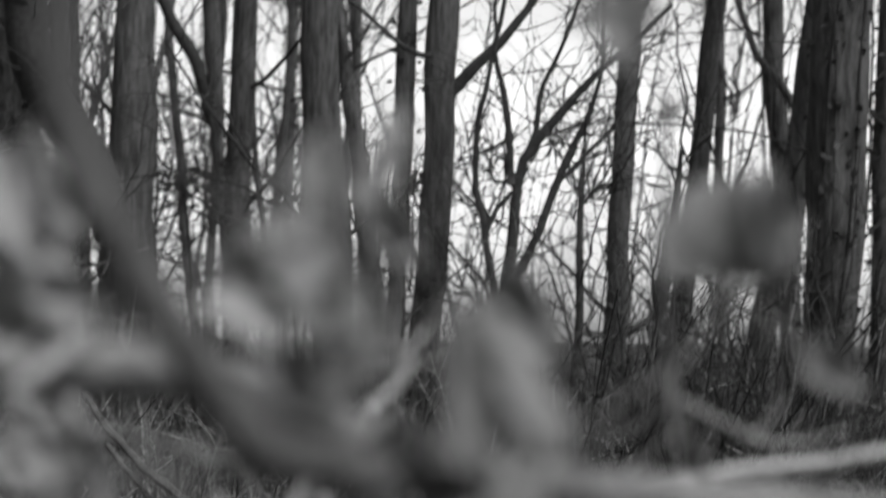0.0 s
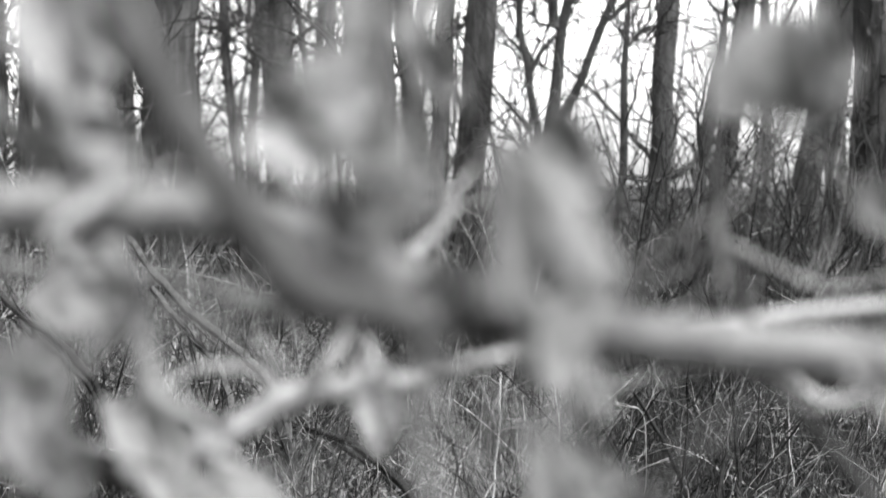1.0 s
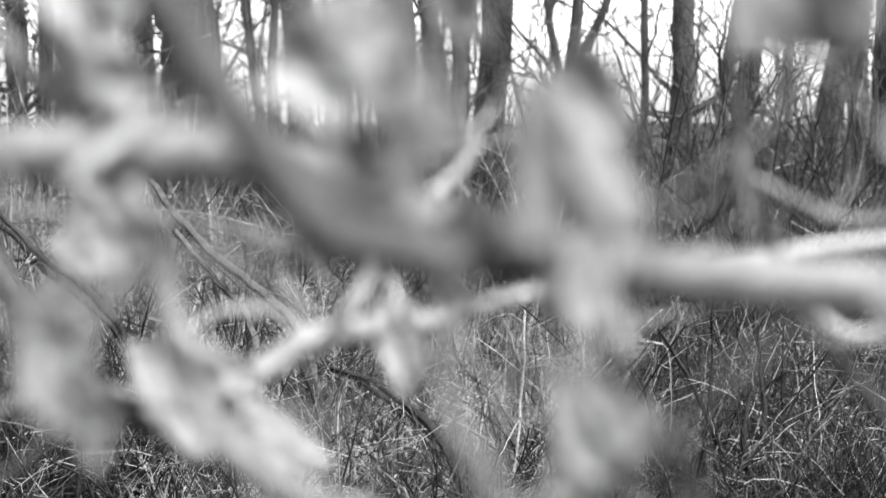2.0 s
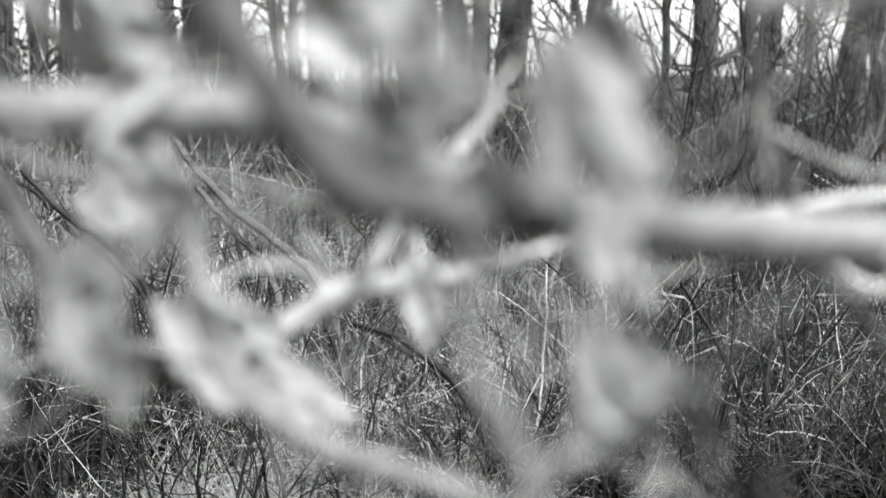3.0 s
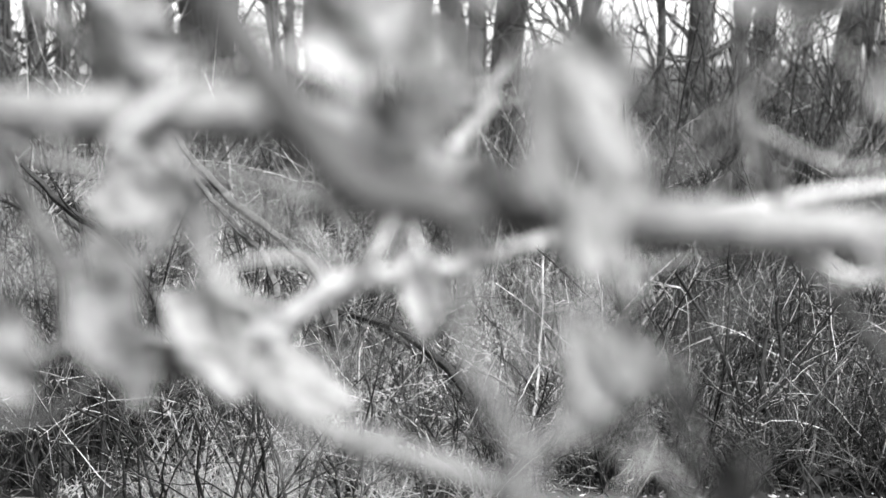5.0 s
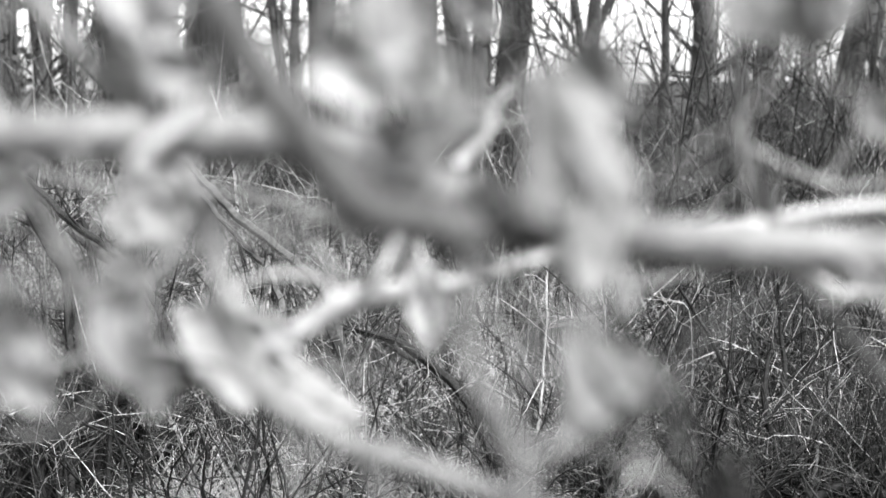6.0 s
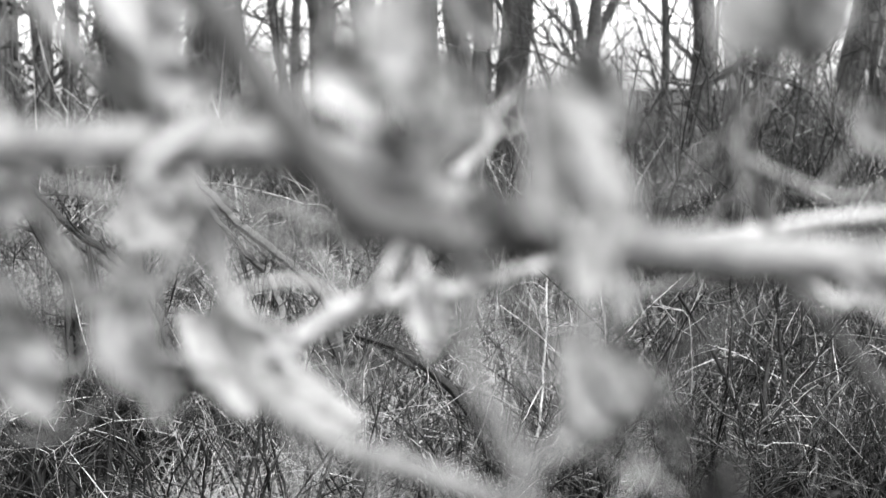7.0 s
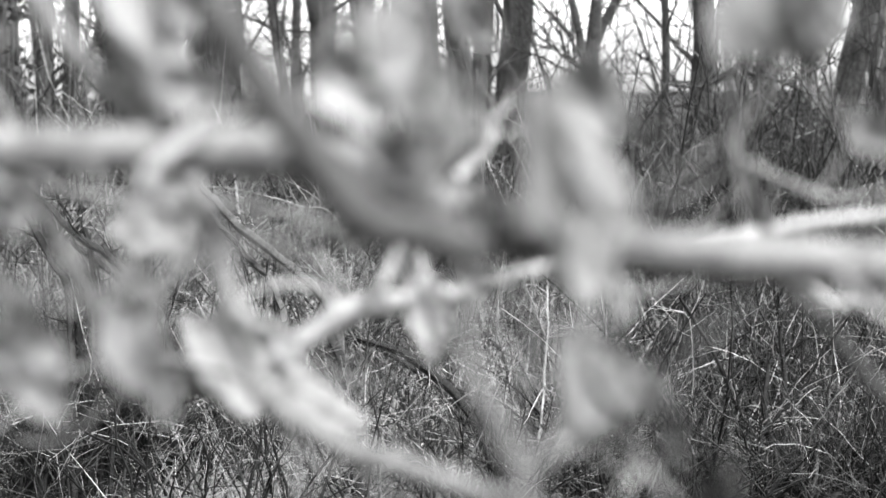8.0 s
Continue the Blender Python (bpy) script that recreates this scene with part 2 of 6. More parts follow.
def buds(p, rng, verts, faces, uv):
    """Opposite pairs of small pointed buds at the nodes."""
    for i in range(1, len(p)):
        c, r = p[i, :3], p[i, 3]
        t = p[i, :3] - p[i - 1, :3]
        t /= np.linalg.norm(t) + 1e-9
        u = np.cross(t, rng.normal(0, 1, 3))
        u /= np.linalg.norm(u) + 1e-9
        for side in ((1, -1) if i < len(p) - 1 else (0,)):
            if side and rng.uniform() < 0.62:
                continue
            d = t * 0.8 + u * side * 0.8
            d /= np.linalg.norm(d)
            e = np.cross(d, u + t * 0.37)
            e /= np.linalg.norm(e) + 1e-9
            g = np.cross(d, e)
            o = c + u * side * r * 0.7
            k = len(verts)
            ln, w = r * rng.uniform(1.2, 2.0) + 0.0004, r * 0.5 + 0.00015
            for f, h in ((0, 0.7), (0.4, 1.0)):
                for a in range(5):
                    verts.append(o + d * ln * f + w * h * (math.cos(a * 1.2566) * e + math.sin(a * 1.2566) * g))
                    uv.append((a * 0.001, f * 0.002))
            verts.append(o + d * ln)
            uv.append((0, 0.003))
            for a in range(5):
                b = (a + 1) % 5
                faces.append((k + a, k + b, k + 5 + b, k + 5 + a))
                faces.append((k + 5 + a, k + 5 + b, k + 10))


def twig(parent, mat, points, label="", **kw):
    """A thin shoot with swollen nodes and a bud at its tip."""
    SEED[0] += 1
    rng = np.random.default_rng(SEED[0])
    k = dict(sides=9, step=0.002, node=0.011, swell=0.2, rough=0.06)
    k.update(kw)
    thin = points[len(points) // 2][3] < 0.0036
    p = kinked(points, rng, k["node"], 0.0006 if thin else 0.0003)
    v, f, u = tube(p, SEED[0], **k)
    if thin:
        buds(p, rng, v, f, u)
    return part("twig", mesh_of("twig", v, f, mat, u), parent, label)


LOBES = ((0, 1.0, 38), (54, 0.84, 34), (-54, 0.84, 34), (112, 0.5, 34), (-112, 0.5, 34))


def leaf(parent, mat, base, tip, wide=1.0, turn=0.0, roll=4.0, curl=2.0, crumple=0.07, stalk=None, label="", seed=None, span=None, lobed=None):
    """A withered maple leaf from its base to its tip: five pointed lobes, raised veins, rolled (across) and curled (along)
    by so many radians per leaf length; turn: degrees about the midrib, 0 shows its face to -y."""
    SEED[0] += 1
    rng = np.random.default_rng(seed or SEED[0])
    base, tip = Vector(base), Vector(tip)
    ln = (tip - base).length
    ay = (tip - base).normalized()
    az = Vector((0, -1, 0.15))
    az = (az - ay * az.dot(ay)).normalized()
    ax = ay.cross(az)
    q = Matrix.Rotation(radians(turn), 3, ay)
    ax, az = q @ ax, q @ az
    off = Vector(rng.uniform(-50, 50, 3))
    n, m = 88, 11
    span = span or (158 if wide >= 0.55 else 105)
    th = np.radians(np.linspace(-span, span, n))
    rr = np.zeros(n)
    for a, L, w in LOBES:
        d = np.abs(np.degrees(th) - a) / w
        rr = np.maximum(rr, L * rng.uniform(0.85, 1.05) * (0.5 + 0.5 * np.clip(1 - d, 0, 1) ** 0.9))
    rr = np.maximum(rr, 0.6 - 0.3 * (np.abs(th) / 2.7) ** 3)
    lobed = lobed if lobed is not None else (1.0 if wide >= 0.55 else 0.45)
    rr = lobed * rr + (1 - lobed) * (0.5 + 0.5 * np.cos(th / 1.15) ** 2)
    rr *= 1 + 0.028 * np.sin(th * 17 + rng.uniform(0, 6)) * np.sin(th * 5 + rng.uniform(0, 6)) + rng.normal(0, 0.009, n)

    def bend(x, y):
        z = 0.0
        e = noise.noise(Vector((x * 2.2, y * 2.2, 0)) + off)
        g = noise.noise(Vector((x * 5.5, y * 5.5, 3)) + off)
        h = noise.noise(Vector((x * 13, y * 13, 7)) + off)
        z += crumple * (1.3 * e + 0.75 * g + 0.28 * h)
        fold = min(abs(math.degrees(math.atan2(x, y)) - a) for a in (0, 52, -52, 108, -108))
        z += 0.05 * wide * min(fold / 26.0, 1.0) * math.hypot(x, y)
        kx = roll * (0.75 + 0.5 * e)
        ky = curl * (0.8 + 0.5 * g)
        if abs(kx) > 1e-3:
            x, z = math.sin(kx * x) / kx - z * math.sin(kx * x), z * math.cos(kx * x) + (1 - math.cos(kx * x)) / kx
        if abs(ky) > 1e-3:
            t = ky * y
            y, z = math.sin(t) / ky - z * math.sin(t), z * math.cos(t) + (1 - math.cos(t)) / ky
        return x * wide, y, z
    verts, faces, slots = [], [], []

    def world(p):
        return base + ln * (ax * p[0] + ay * p[1] + az * p[2])
    top = []
    for i in range(m):
        f = (i + 0.15) / (m - 0.85)
        for j in range(n):
            r = rr[j] * f
            top.append(world(bend(r * math.sin(th[j]), r * math.cos(th[j]))))
    cnt = len(top)
    thick = 0.0004
    verts = [p + az * thick * 0.5 for p in top] + [p - az * thick * 0.5 for p in top]
    for i in range(m - 1):
        for j in range(n - 1):
            a, b, c, d = i * n + j, i * n + j + 1, (i + 1) * n + j + 1, (i + 1) * n + j
            faces += [(a, b, c, d), (cnt + d, cnt + c, cnt + b, cnt + a)]
    k = (m - 1) * n
    for j in range(n - 1):
        faces.append((k + j, k + j + 1, cnt + k + j + 1, cnt + k + j))
    slots = [0] * len(faces)

    def ribbon(path, r0, r1, slot):
        start = len(verts)
        for i, p in enumerate(path):
            t = (path[min(i + 1, len(path) - 1)] - path[max(i - 1, 0)]).normalized()
            u = t.cross(az)
            u = u.normalized() if u.length > 1e-6 else ax
            w = u.cross(t)
            r = r0 + (r1 - r0) * i / (len(path) - 1)
            for a in range(5):
                verts.append(p + r * (math.cos(a * 1.2566) * u + math.sin(a * 1.2566) * w))
        for i in range(len(path) - 1):
            for a in range(5):
                s = start + i * 5
                faces.append((s + a, s + (a + 1) % 5, s + 5 + (a + 1) % 5, s + 5 + a))
                slots.append(slot)
    for a, L, w in LOBES:
        if abs(a) > span:
            continue
        j = int(np.argmin(np.abs(np.degrees(th) - a)))
        e = rr[j] * 0.93
        t0 = math.radians(a)
        ribbon([world(bend(e * f * math.sin(t0), e * f * math.cos(t0))) for f in np.linspace(0.01, 1, 12)], 0.00042, 0.00016, 1)
        if abs(a) < 100:
            for f0, side in ((0.3, 1), (0.3, -1), (0.52, 1), (0.52, -1)):
                x0, y0 = e * f0 * math.sin(t0), e * f0 * math.cos(t0)
                t1 = t0 + side * 0.75
                ribbon([world(bend(x0 + g * math.sin(t1), y0 + g * math.cos(t1))) for g in np.linspace(0, 0.24 * e, 6)], 0.00024, 0.00012, 1)
    if stalk:
        pts = [Vector(stalk[0])] + [Vector(p) for p in stalk[1:]] + [base]
        sp = spline([(p.x, p.y, p.z, 0.0008) for p in pts], 0.003)
        ribbon([Vector(p[:3]) for p in sp], 0.0009, 0.0007, 2)
    return part("leaf", mesh_of("leaf", verts, faces, [mat, mat if mat is LEAF_DARK else VEIN, STALK], None, slots), parent, label)


def strands(name, paths, radii, mat, sides=3, smooth=True):
    """Many thin tapered stems in one mesh. paths: N x K x 3, radii: N x K."""
    N, K, _ = paths.shape
    t = np.gradient(paths, axis=1)
    t /= np.linalg.norm(t, axis=2, keepdims=True) + 1e-9
    ref = np.where(np.abs(t[..., 2:3]) < 0.9, np.array([0, 0, 1.0]), np.array([1.0, 0, 0]))
    u = np.cross(t, ref)
    u /= np.linalg.norm(u, axis=2, keepdims=True) + 1e-9
    w = np.cross(t, u)
    a = np.arange(sides) * 2 * np.pi / sides
    v = paths[:, :, None, :] + radii[:, :, None, None] * (np.cos(a)[None, None, :, None] * u[:, :, None, :] + np.sin(a)[None, None, :, None] * w[:, :, None, :])
    base = (np.arange(N)[:, None, None] * K + np.arange(K - 1)[None, :, None]) * sides
    j = np.arange(sides)[None, None, :]
    j2 = (j + 1) % sides
    f = np.stack([base + j, base + j2, base + sides + j2, base + sides + j], axis=-1).reshape(-1, 4)
    me = bpy.data.meshes.new(name)
    vs = v.reshape(-1, 3).astype(np.float32)
    me.vertices.add(len(vs))
    me.vertices.foreach_set("co", vs.ravel())
    me.loops.add(f.size)
    me.loops.foreach_set("vertex_index", f.astype(np.int32).ravel())
    me.polygons.add(len(f))
    me.polygons.foreach_set("loop_start", (np.arange(len(f)) * 4).astype(np.int32))
    me.polygons.foreach_set("loop_total", np.full(len(f), 4, dtype=np.int32))
    if smooth:
        me.polygons.foreach_set("use_smooth", np.ones(len(f), dtype=bool))
    me.materials.append(mat)
    me.update(calc_edges=True)
    return me


def grow(rng, start, way, length, droop=0.0, jitter=0.08, K=6):
    """Curved stems from their starts: N x K x 3."""
    N = len(start)
    way = way / (np.linalg.norm(way, axis=1)[:, None] + 1e-9)
    step = way[:, None, :] * (length / (K - 1))[:, None, None] * np.ones((1, K, 1))
    step = step + rng.normal(0, 1, (N, K, 3)) * (jitter * length / (K - 1))[:, None, None]
    bendv = rng.normal(0, 1, (N, 1, 3)) * (jitter * 1.6 * length / (K - 1))[:, None, None]
    step = step + bendv * np.arange(K)[None, :, None] / K * 2
    step[:, :, 2] -= (droop * length / (K - 1))[:, None] * np.linspace(0, 2, K)[None, :] if np.ndim(droop) else droop * (length / (K - 1))[:, None] * np.linspace(0, 2, K)[None, :]
    step[:, 0] = 0
    return start[:, None, :] + np.cumsum(step, axis=1)


def taper(r0, r1, K):
    return np.asarray(r0)[:, None] + (np.asarray(r1) - np.asarray(r0))[:, None] * np.linspace(0, 1, K)[None, :]


def along(rng, paths, n, lo=0.25, hi=1.0):
    """Random places on the paths, with the tangent there and which path."""
    i = rng.integers(0, len(paths), n)
    t = rng.uniform(lo, hi, n) * (paths.shape[1] - 1)
    k = np.minimum(t.astype(int), paths.shape[1] - 2)
    f = (t - k)[:, None]
    return paths[i, k] * (1 - f) + paths[i, k + 1] * f, paths[i, k + 1] - paths[i, k], i


def ground_height(x, y):
    rise = 0.62 * np.clip((y - 7.5) / 9.0, 0, 1) ** 1.2
    return rise + 0.05 * np.sin(x * 0.7 + y * 0.45) * np.clip((y - 6) / 6, 0, 1) + 0.02 * np.sin(x * 2.3) * np.sin(y * 1.9)


# ---------- ground ----------
def build_ground():
    ys = np.r_[np.linspace(-60, -2, 16), np.linspace(-1, 24, 110), np.geomspace(25, 900, 40)]
    xs = np.r_[-np.geomspace(14, 900, 24)[::-1], np.linspace(-12, 12, 100), np.geomspace(14, 900, 24)]
    X, Y = np.meshgrid(xs, ys)
    Z = ground_height(X, Y)
    v = np.stack([X, Y, Z], -1).reshape(-1, 3)
    w = len(xs)
    f = [(i * w + j, i * w + j + 1, (i + 1) * w + j + 1, (i + 1) * w + j) for i in range(len(ys) - 1) for j in range(w - 1)]
    return tagged(new("ground", mesh_of("ground", v, f, SOIL)), "woodland floor of dark soil and leaf litter", "ground", kind="structure")


build_ground()

# ---------- the wood behind ----------
def bare_tree(x, y, points, mat, limbs=(), twigs=260, seed=0, label="", reach=1.6, twig_r=0.006, ivy=0, name="bare_tree"):
    """A leafless tree: a trunk along (dx, dy, z, radius) points from its foot, named limbs, side branches and fine twigs."""
    rng = np.random.default_rng(seed)
    z0 = float(ground_height(x, y)) - 0.06
    tree = thing(name, (x, y, z0), label, "tree", "bare trees of the wood")
    v, f, u = tube(points, seed, sides=18, step=0.16, node=1.1, swell=0.05, rough=0.07, wander=0.012)
    part("trunk", mesh_of("trunk", v, f, mat, u), tree)
    paths = []
    for pts in limbs:
        v, f, u = tube(pts, seed + len(paths) + 1, sides=9, step=0.1, node=0.5, swell=0.08, rough=0.08, wander=0.012)
        part("branch", mesh_of("branch", v, f, BRANCH if mat is not TRUNK_PALE else mat, u), tree)
        sp = spline(pts, 0.2)
        paths.append(sp[np.linspace(0, len(sp) - 1, 8).astype(int)][:, :3])
    tr = spline(points, 0.3)
    n = 20
    k = rng.integers(int(len(tr) * 0.12), len(tr) - 1, n)
    low = rng.uniform(0, 1, n) < (0.5 if x < 0.3 else 0.0)
    k = np.where(low, rng.integers(int(len(tr) * 0.12), int(len(tr) * 0.45) + 2, n), k)
    way = rng.normal(0, 1, (n, 3))
    way[:, 2] = rng.uniform(0.35, 1.6, n)
    ln = rng.uniform(0.5, 1.0, n) * reach
    b = grow(rng, tr[k, :3], way, ln, -0.15, 0.24, 8)
    rb = np.minimum(tr[k, 3] * 0.45, rng.uniform(0.007, 0.024, n))
    for i in range(n):
        part("branch", strands("branch", b[i:i + 1], taper(rb[i:i + 1], rb[i:i + 1] * 0.3, 8), BRANCH, 6), tree)
    allp = np.concatenate([b] + ([np.array(paths)] if paths else []))
    s, t, i = along(rng, allp, twigs)
    way = t / (np.linalg.norm(t, axis=1)[:, None] + 1e-9) + rng.normal(0, 0.7, (twigs, 3))
    way[:, 2] += 0.25
    p1 = grow(rng, s, way, rng.uniform(0.25, 0.9, twigs), -0.1, 0.26, 6)
    s, t, i = along(rng, p1, twigs * 2)
    way = t / (np.linalg.norm(t, axis=1)[:, None] + 1e-9) + rng.normal(0, 0.6, (twigs * 2, 3))
    p2 = grow(rng, s, way, rng.uniform(0.12, 0.45, twigs * 2), -0.1, 0.26, 6)
    r = np.r_[rng.uniform(0.8, 1.5, twigs) * twig_r, rng.uniform(0.4, 0.8, twigs * 2) * twig_r]
    part("crown", strands("crown", np.concatenate([p1, p2]), taper(r, r * 0.35, 6), BRANCH, 3), tree, "fine bare twigs")
    if ivy:
        # climbing stems wind up the trunk, with small dark leaves standing off it
        low = tr[tr[:, 2] < 6.5]
        vines = []
        for j in range(12):
            a = rng.uniform(0, 6.28) + np.linspace(0, rng.uniform(-2.5, 2.5), 24)
            k = np.linspace(0, len(low) - 1, 24)
            c = np.stack([np.interp(k, np.arange(len(low)), low[:, m]) for m in range(4)], 1)
            vines.append(np.stack([c[:, 0] + np.cos(a) * c[:, 3] * 1.04, c[:, 1] + np.sin(a) * c[:, 3] * 1.04, c[:, 2]], 1))
        vines = np.array(vines) + rng.normal(0, 0.01, (12, 24, 3))
        rv = rng.uniform(0.008, 0.02, 12)
        part("ivy_stem", strands("ivy_stem", vines, taper(rv, rv * 0.4, 24), BRANCH, 5), tree, "ivy stems climbing the bark", kind="stuff")
        s, t, i = along(rng, vines, ivy, 0.0, 1.0)
        s = s + rng.normal(0, 0.05, (ivy, 3))
        a = rng.normal(0, 1, (ivy, 3))
        a /= np.linalg.norm(a, axis=1)[:, None]
        b = np.cross(a, rng.normal(0, 1, (ivy, 3)))
        b /= np.linalg.norm(b, axis=1)[:, None]
        w = rng.uniform(0.02, 0.045, ivy)[:, None]
        n3 = np.cross(a, b) * w * 0.25
        v = np.stack([s - a * w, s + b * w * 0.8 + n3, s + a * w, s - b * w * 0.8 + n3], 1).reshape(-1, 3)
        f = [(4 * i, 4 * i + 1, 4 * i + 2) for i in range(ivy)] + [(4 * i, 4 * i + 2, 4 * i + 3) for i in range(ivy)]
        part("ivy_leaves", mesh_of("ivy_leaves", v, f, IVY, smooth=False), tree, "dark ivy leaves", kind="stuff")
    return tree


def trunk_line(lower, upper, foot_z, top=12.0, flare=1.25):
    """Trunk points from two given ones (x, y, z, radius), carried down to the foot and up to the top."""
    a, b = Vector(lower[:3]), Vector(upper[:3])
    d = (b - a) / max(b.z - a.z, 0.2)
    d.x, d.y = max(-0.35, min(0.35, d.x)), 0.0
    foot = a + d * (foot_z - a.z)
    head = b + Vector((d.x * 0.4, 0, 1)) * (top - b.z)
    o = Vector((foot.x, foot.y, foot_z))
    pts = [(*(foot - o), lower[3] * flare * 1.15), (*(foot + d * 0.35 - o), lower[3] * 1.1), (*(a - o), lower[3]),
           (*(b - o), upper[3]), (*((b + head) / 2 - o), upper[3] * 0.75), (*(head - o), upper[3] * 0.3)]
    return (foot.x, foot.y), pts


def place_tree(lower, upper, mat, label, seed, arms=(), top=12.0, **kw):
    fz = float(ground_height(lower[0], lower[1])) - 0.06
    (x, y), pts = trunk_line(lower, upper, fz, top)
    kw.setdefault("twigs", 180 if x < 0.3 else 60)
    rel = [[(px - x, py - y, pz - fz, r) for px, py, pz, r in arm] for arm in arms]
    return bare_tree(x, y, pts, mat, rel, seed=seed, label=label, **kw)


place_tree((-1.751, 16.234, 1.633, 0.2169), (-1.710, 16.127, 4.061, 0.1475), TRUNK, "stout grey-barked tree with a forked trunk, leafless", 11,
           arms=[[(-1.823, 16.111, 2.235, 0.1724), (-2.012, 15.995, 2.784, 0.1628), (-2.332, 15.787, 3.270, 0.1692), (-2.496, 15.664, 3.970, 0.1597), (-2.593, 15.631, 4.808, 0.1177)]])
place_tree((-2.607, 19.266, 1.859, 0.0721), (-2.710, 19.155, 4.534, 0.0773), TRUNK, "slim dark bare tree in the wood", 12)
place_tree((-2.632, 17.265, 1.816, 0.1567), (-2.830, 17.170, 4.208, 0.1844), TRUNK, "thick dark tree grown over with ivy", 13, ivy=900)
place_tree((-0.965, 17.182, 2.115, 0.1060), (-0.933, 17.089, 4.234, 0.1060), TRUNK, "straight bare tree with smooth grey bark", 14)
place_tree((-1.235, 20.187, 2.386, 0.0542), (-1.423, 20.094, 4.713, 0.0813), TRUNK, "slender curved bare tree in the wood", 15,
           arms=[[(-1.305, 20.145, 3.415, 0.0651), (-1.588, 20.125, 4.169, 0.0651), (-1.867, 20.113, 4.707, 0.0542), (-2.094, 20.095, 5.355, 0.0434)]])
place_tree((-0.174, 15.146, 2.091, 0.1383), (-0.283, 15.071, 3.918, 0.1342), TRUNK, "thick bare tree with pale grey bark", 16)
place_tree((0.059, 21.107, 3.018, 0.0911), (-0.197, 21.036, 4.892, 0.0683), TRUNK, "slim bare tree standing behind thicker ones", 17)
place_tree((0.526, 15.142, 1.491, 0.1179), (0.623, 15.032, 3.931, 0.1098), TRUNK, "straight bare tree, bark in long furrows", 18,
           arms=[[(0.642, 15.061, 3.240, 0.0488), (0.882, 15.040, 3.487, 0.0407), (1.201, 15.011, 3.857, 0.0285), (1.479, 14.980, 4.308, 0.0203)]])
place_tree((0.375, 18.118, 2.317, 0.0634), (0.426, 18.025, 4.414, 0.0683), TRUNK, "thin dark bare tree in the wood", 19, ivy=350)
STEMS = [
    [(1.061, 14.625, 1.342, 0.050), (1.075, 14.60, 1.9, 0.044), (1.121, 14.570, 2.560, 0.036), (1.215, 14.554, 2.836, 0.034), (1.408, 14.535, 3.075, 0.032), (1.678, 14.512, 3.353, 0.024), (2.182, 14.470, 3.831, 0.013)],
    [(1.099, 14.565, 2.578, 0.029), (1.035, 14.551, 3.070, 0.024), (0.969, 14.535, 3.501, 0.019), (1.039, 14.507, 4.091, 0.016), (0.99, 14.5, 4.9, 0.011)],
    [(1.073, 14.604, 1.813, 0.031), (1.302, 14.574, 2.288, 0.030), (1.395, 14.556, 2.603, 0.029), (1.528, 14.538, 2.880, 0.025), (1.680, 14.517, 3.235, 0.017), (1.72, 14.5, 3.9, 0.01)],
]
BRANCHES = [
    [(1.037, 14.612, 1.655, 0.029), (0.912, 14.597, 2.125, 0.028), (0.846, 14.581, 2.556, 0.024), (0.857, 14.557, 3.106, 0.019), (0.967, 14.530, 3.619, 0.013), (0.93, 14.5, 4.3, 0.008)],
    [(0.872, 14.597, 2.164, 0.022), (0.986, 14.582, 2.401, 0.018), (1.141, 14.569, 2.560, 0.013)],
    [(1.215, 14.554, 2.836, 0.022), (1.30, 14.55, 3.25, 0.018), (1.46, 14.54, 3.62, 0.014), (1.60, 14.53, 4.2, 0.009)],
    [(1.395, 14.556, 2.603, 0.018), (1.62, 14.55, 2.78, 0.015), (1.88, 14.54, 3.12, 0.010), (2.02, 14.53, 3.5, 0.006)],
]


def forked_tree():
    """A small tree that divides low down into twisting stems."""
    x, y = 1.05, 14.63
    z = float(ground_height(x, y)) - 0.06
    rel = [[(a - x, b - y, c - z, r) for a, b, c, r in arm] for arm in STEMS + BRANCHES]
    rel[0] = [(0, 0, 0, 0.07), (0.0, 0.0, 0.35, 0.055)] + rel[0]
    bare_tree(x, y, rel[0], BRANCH, rel[1:], twigs=200, seed=20, reach=0.8, label="many-stemmed bare shrub tree with dark twisting stems", ivy=0)


forked_tree()
place_tree((1.979, 16.108, 0.904, 0.095), (2.075, 15.983, 3.679, 0.082), TRUNK, "straight slim tree with grey bark, leafless", 21)
place_tree((2.666, 17.046, 1.703, 0.088), (2.916, 16.923, 4.286, 0.080), TRUNK, "leaning slim bare tree in the wood", 22,
           arms=[[(2.62, 17.1, 1.62, 0.022), (2.472, 16.913, 1.710, 0.020), (2.250, 16.713, 1.603, 0.017), (2.049, 16.613, 1.555, 0.013), (1.749, 16.513, 1.576, 0.008)],
                 [(2.60, 17.1, 1.52, 0.020), (2.435, 16.913, 1.711, 0.018), (2.268, 16.713, 1.572, 0.015), (2.049, 16.613, 1.436, 0.012), (1.824, 16.513, 1.363, 0.007)]])
place_tree((3.852, 21.961, 2.725, 0.0477), (3.819, 21.885, 4.512, 0.0537), TRUNK, "far thin bare tree", 23)
place_tree((3.680, 17.949, 2.995, 0.0927), (3.575, 17.890, 4.457, 0.0878), TRUNK, "dark bare tree beside an ivy-grown trunk", 24)
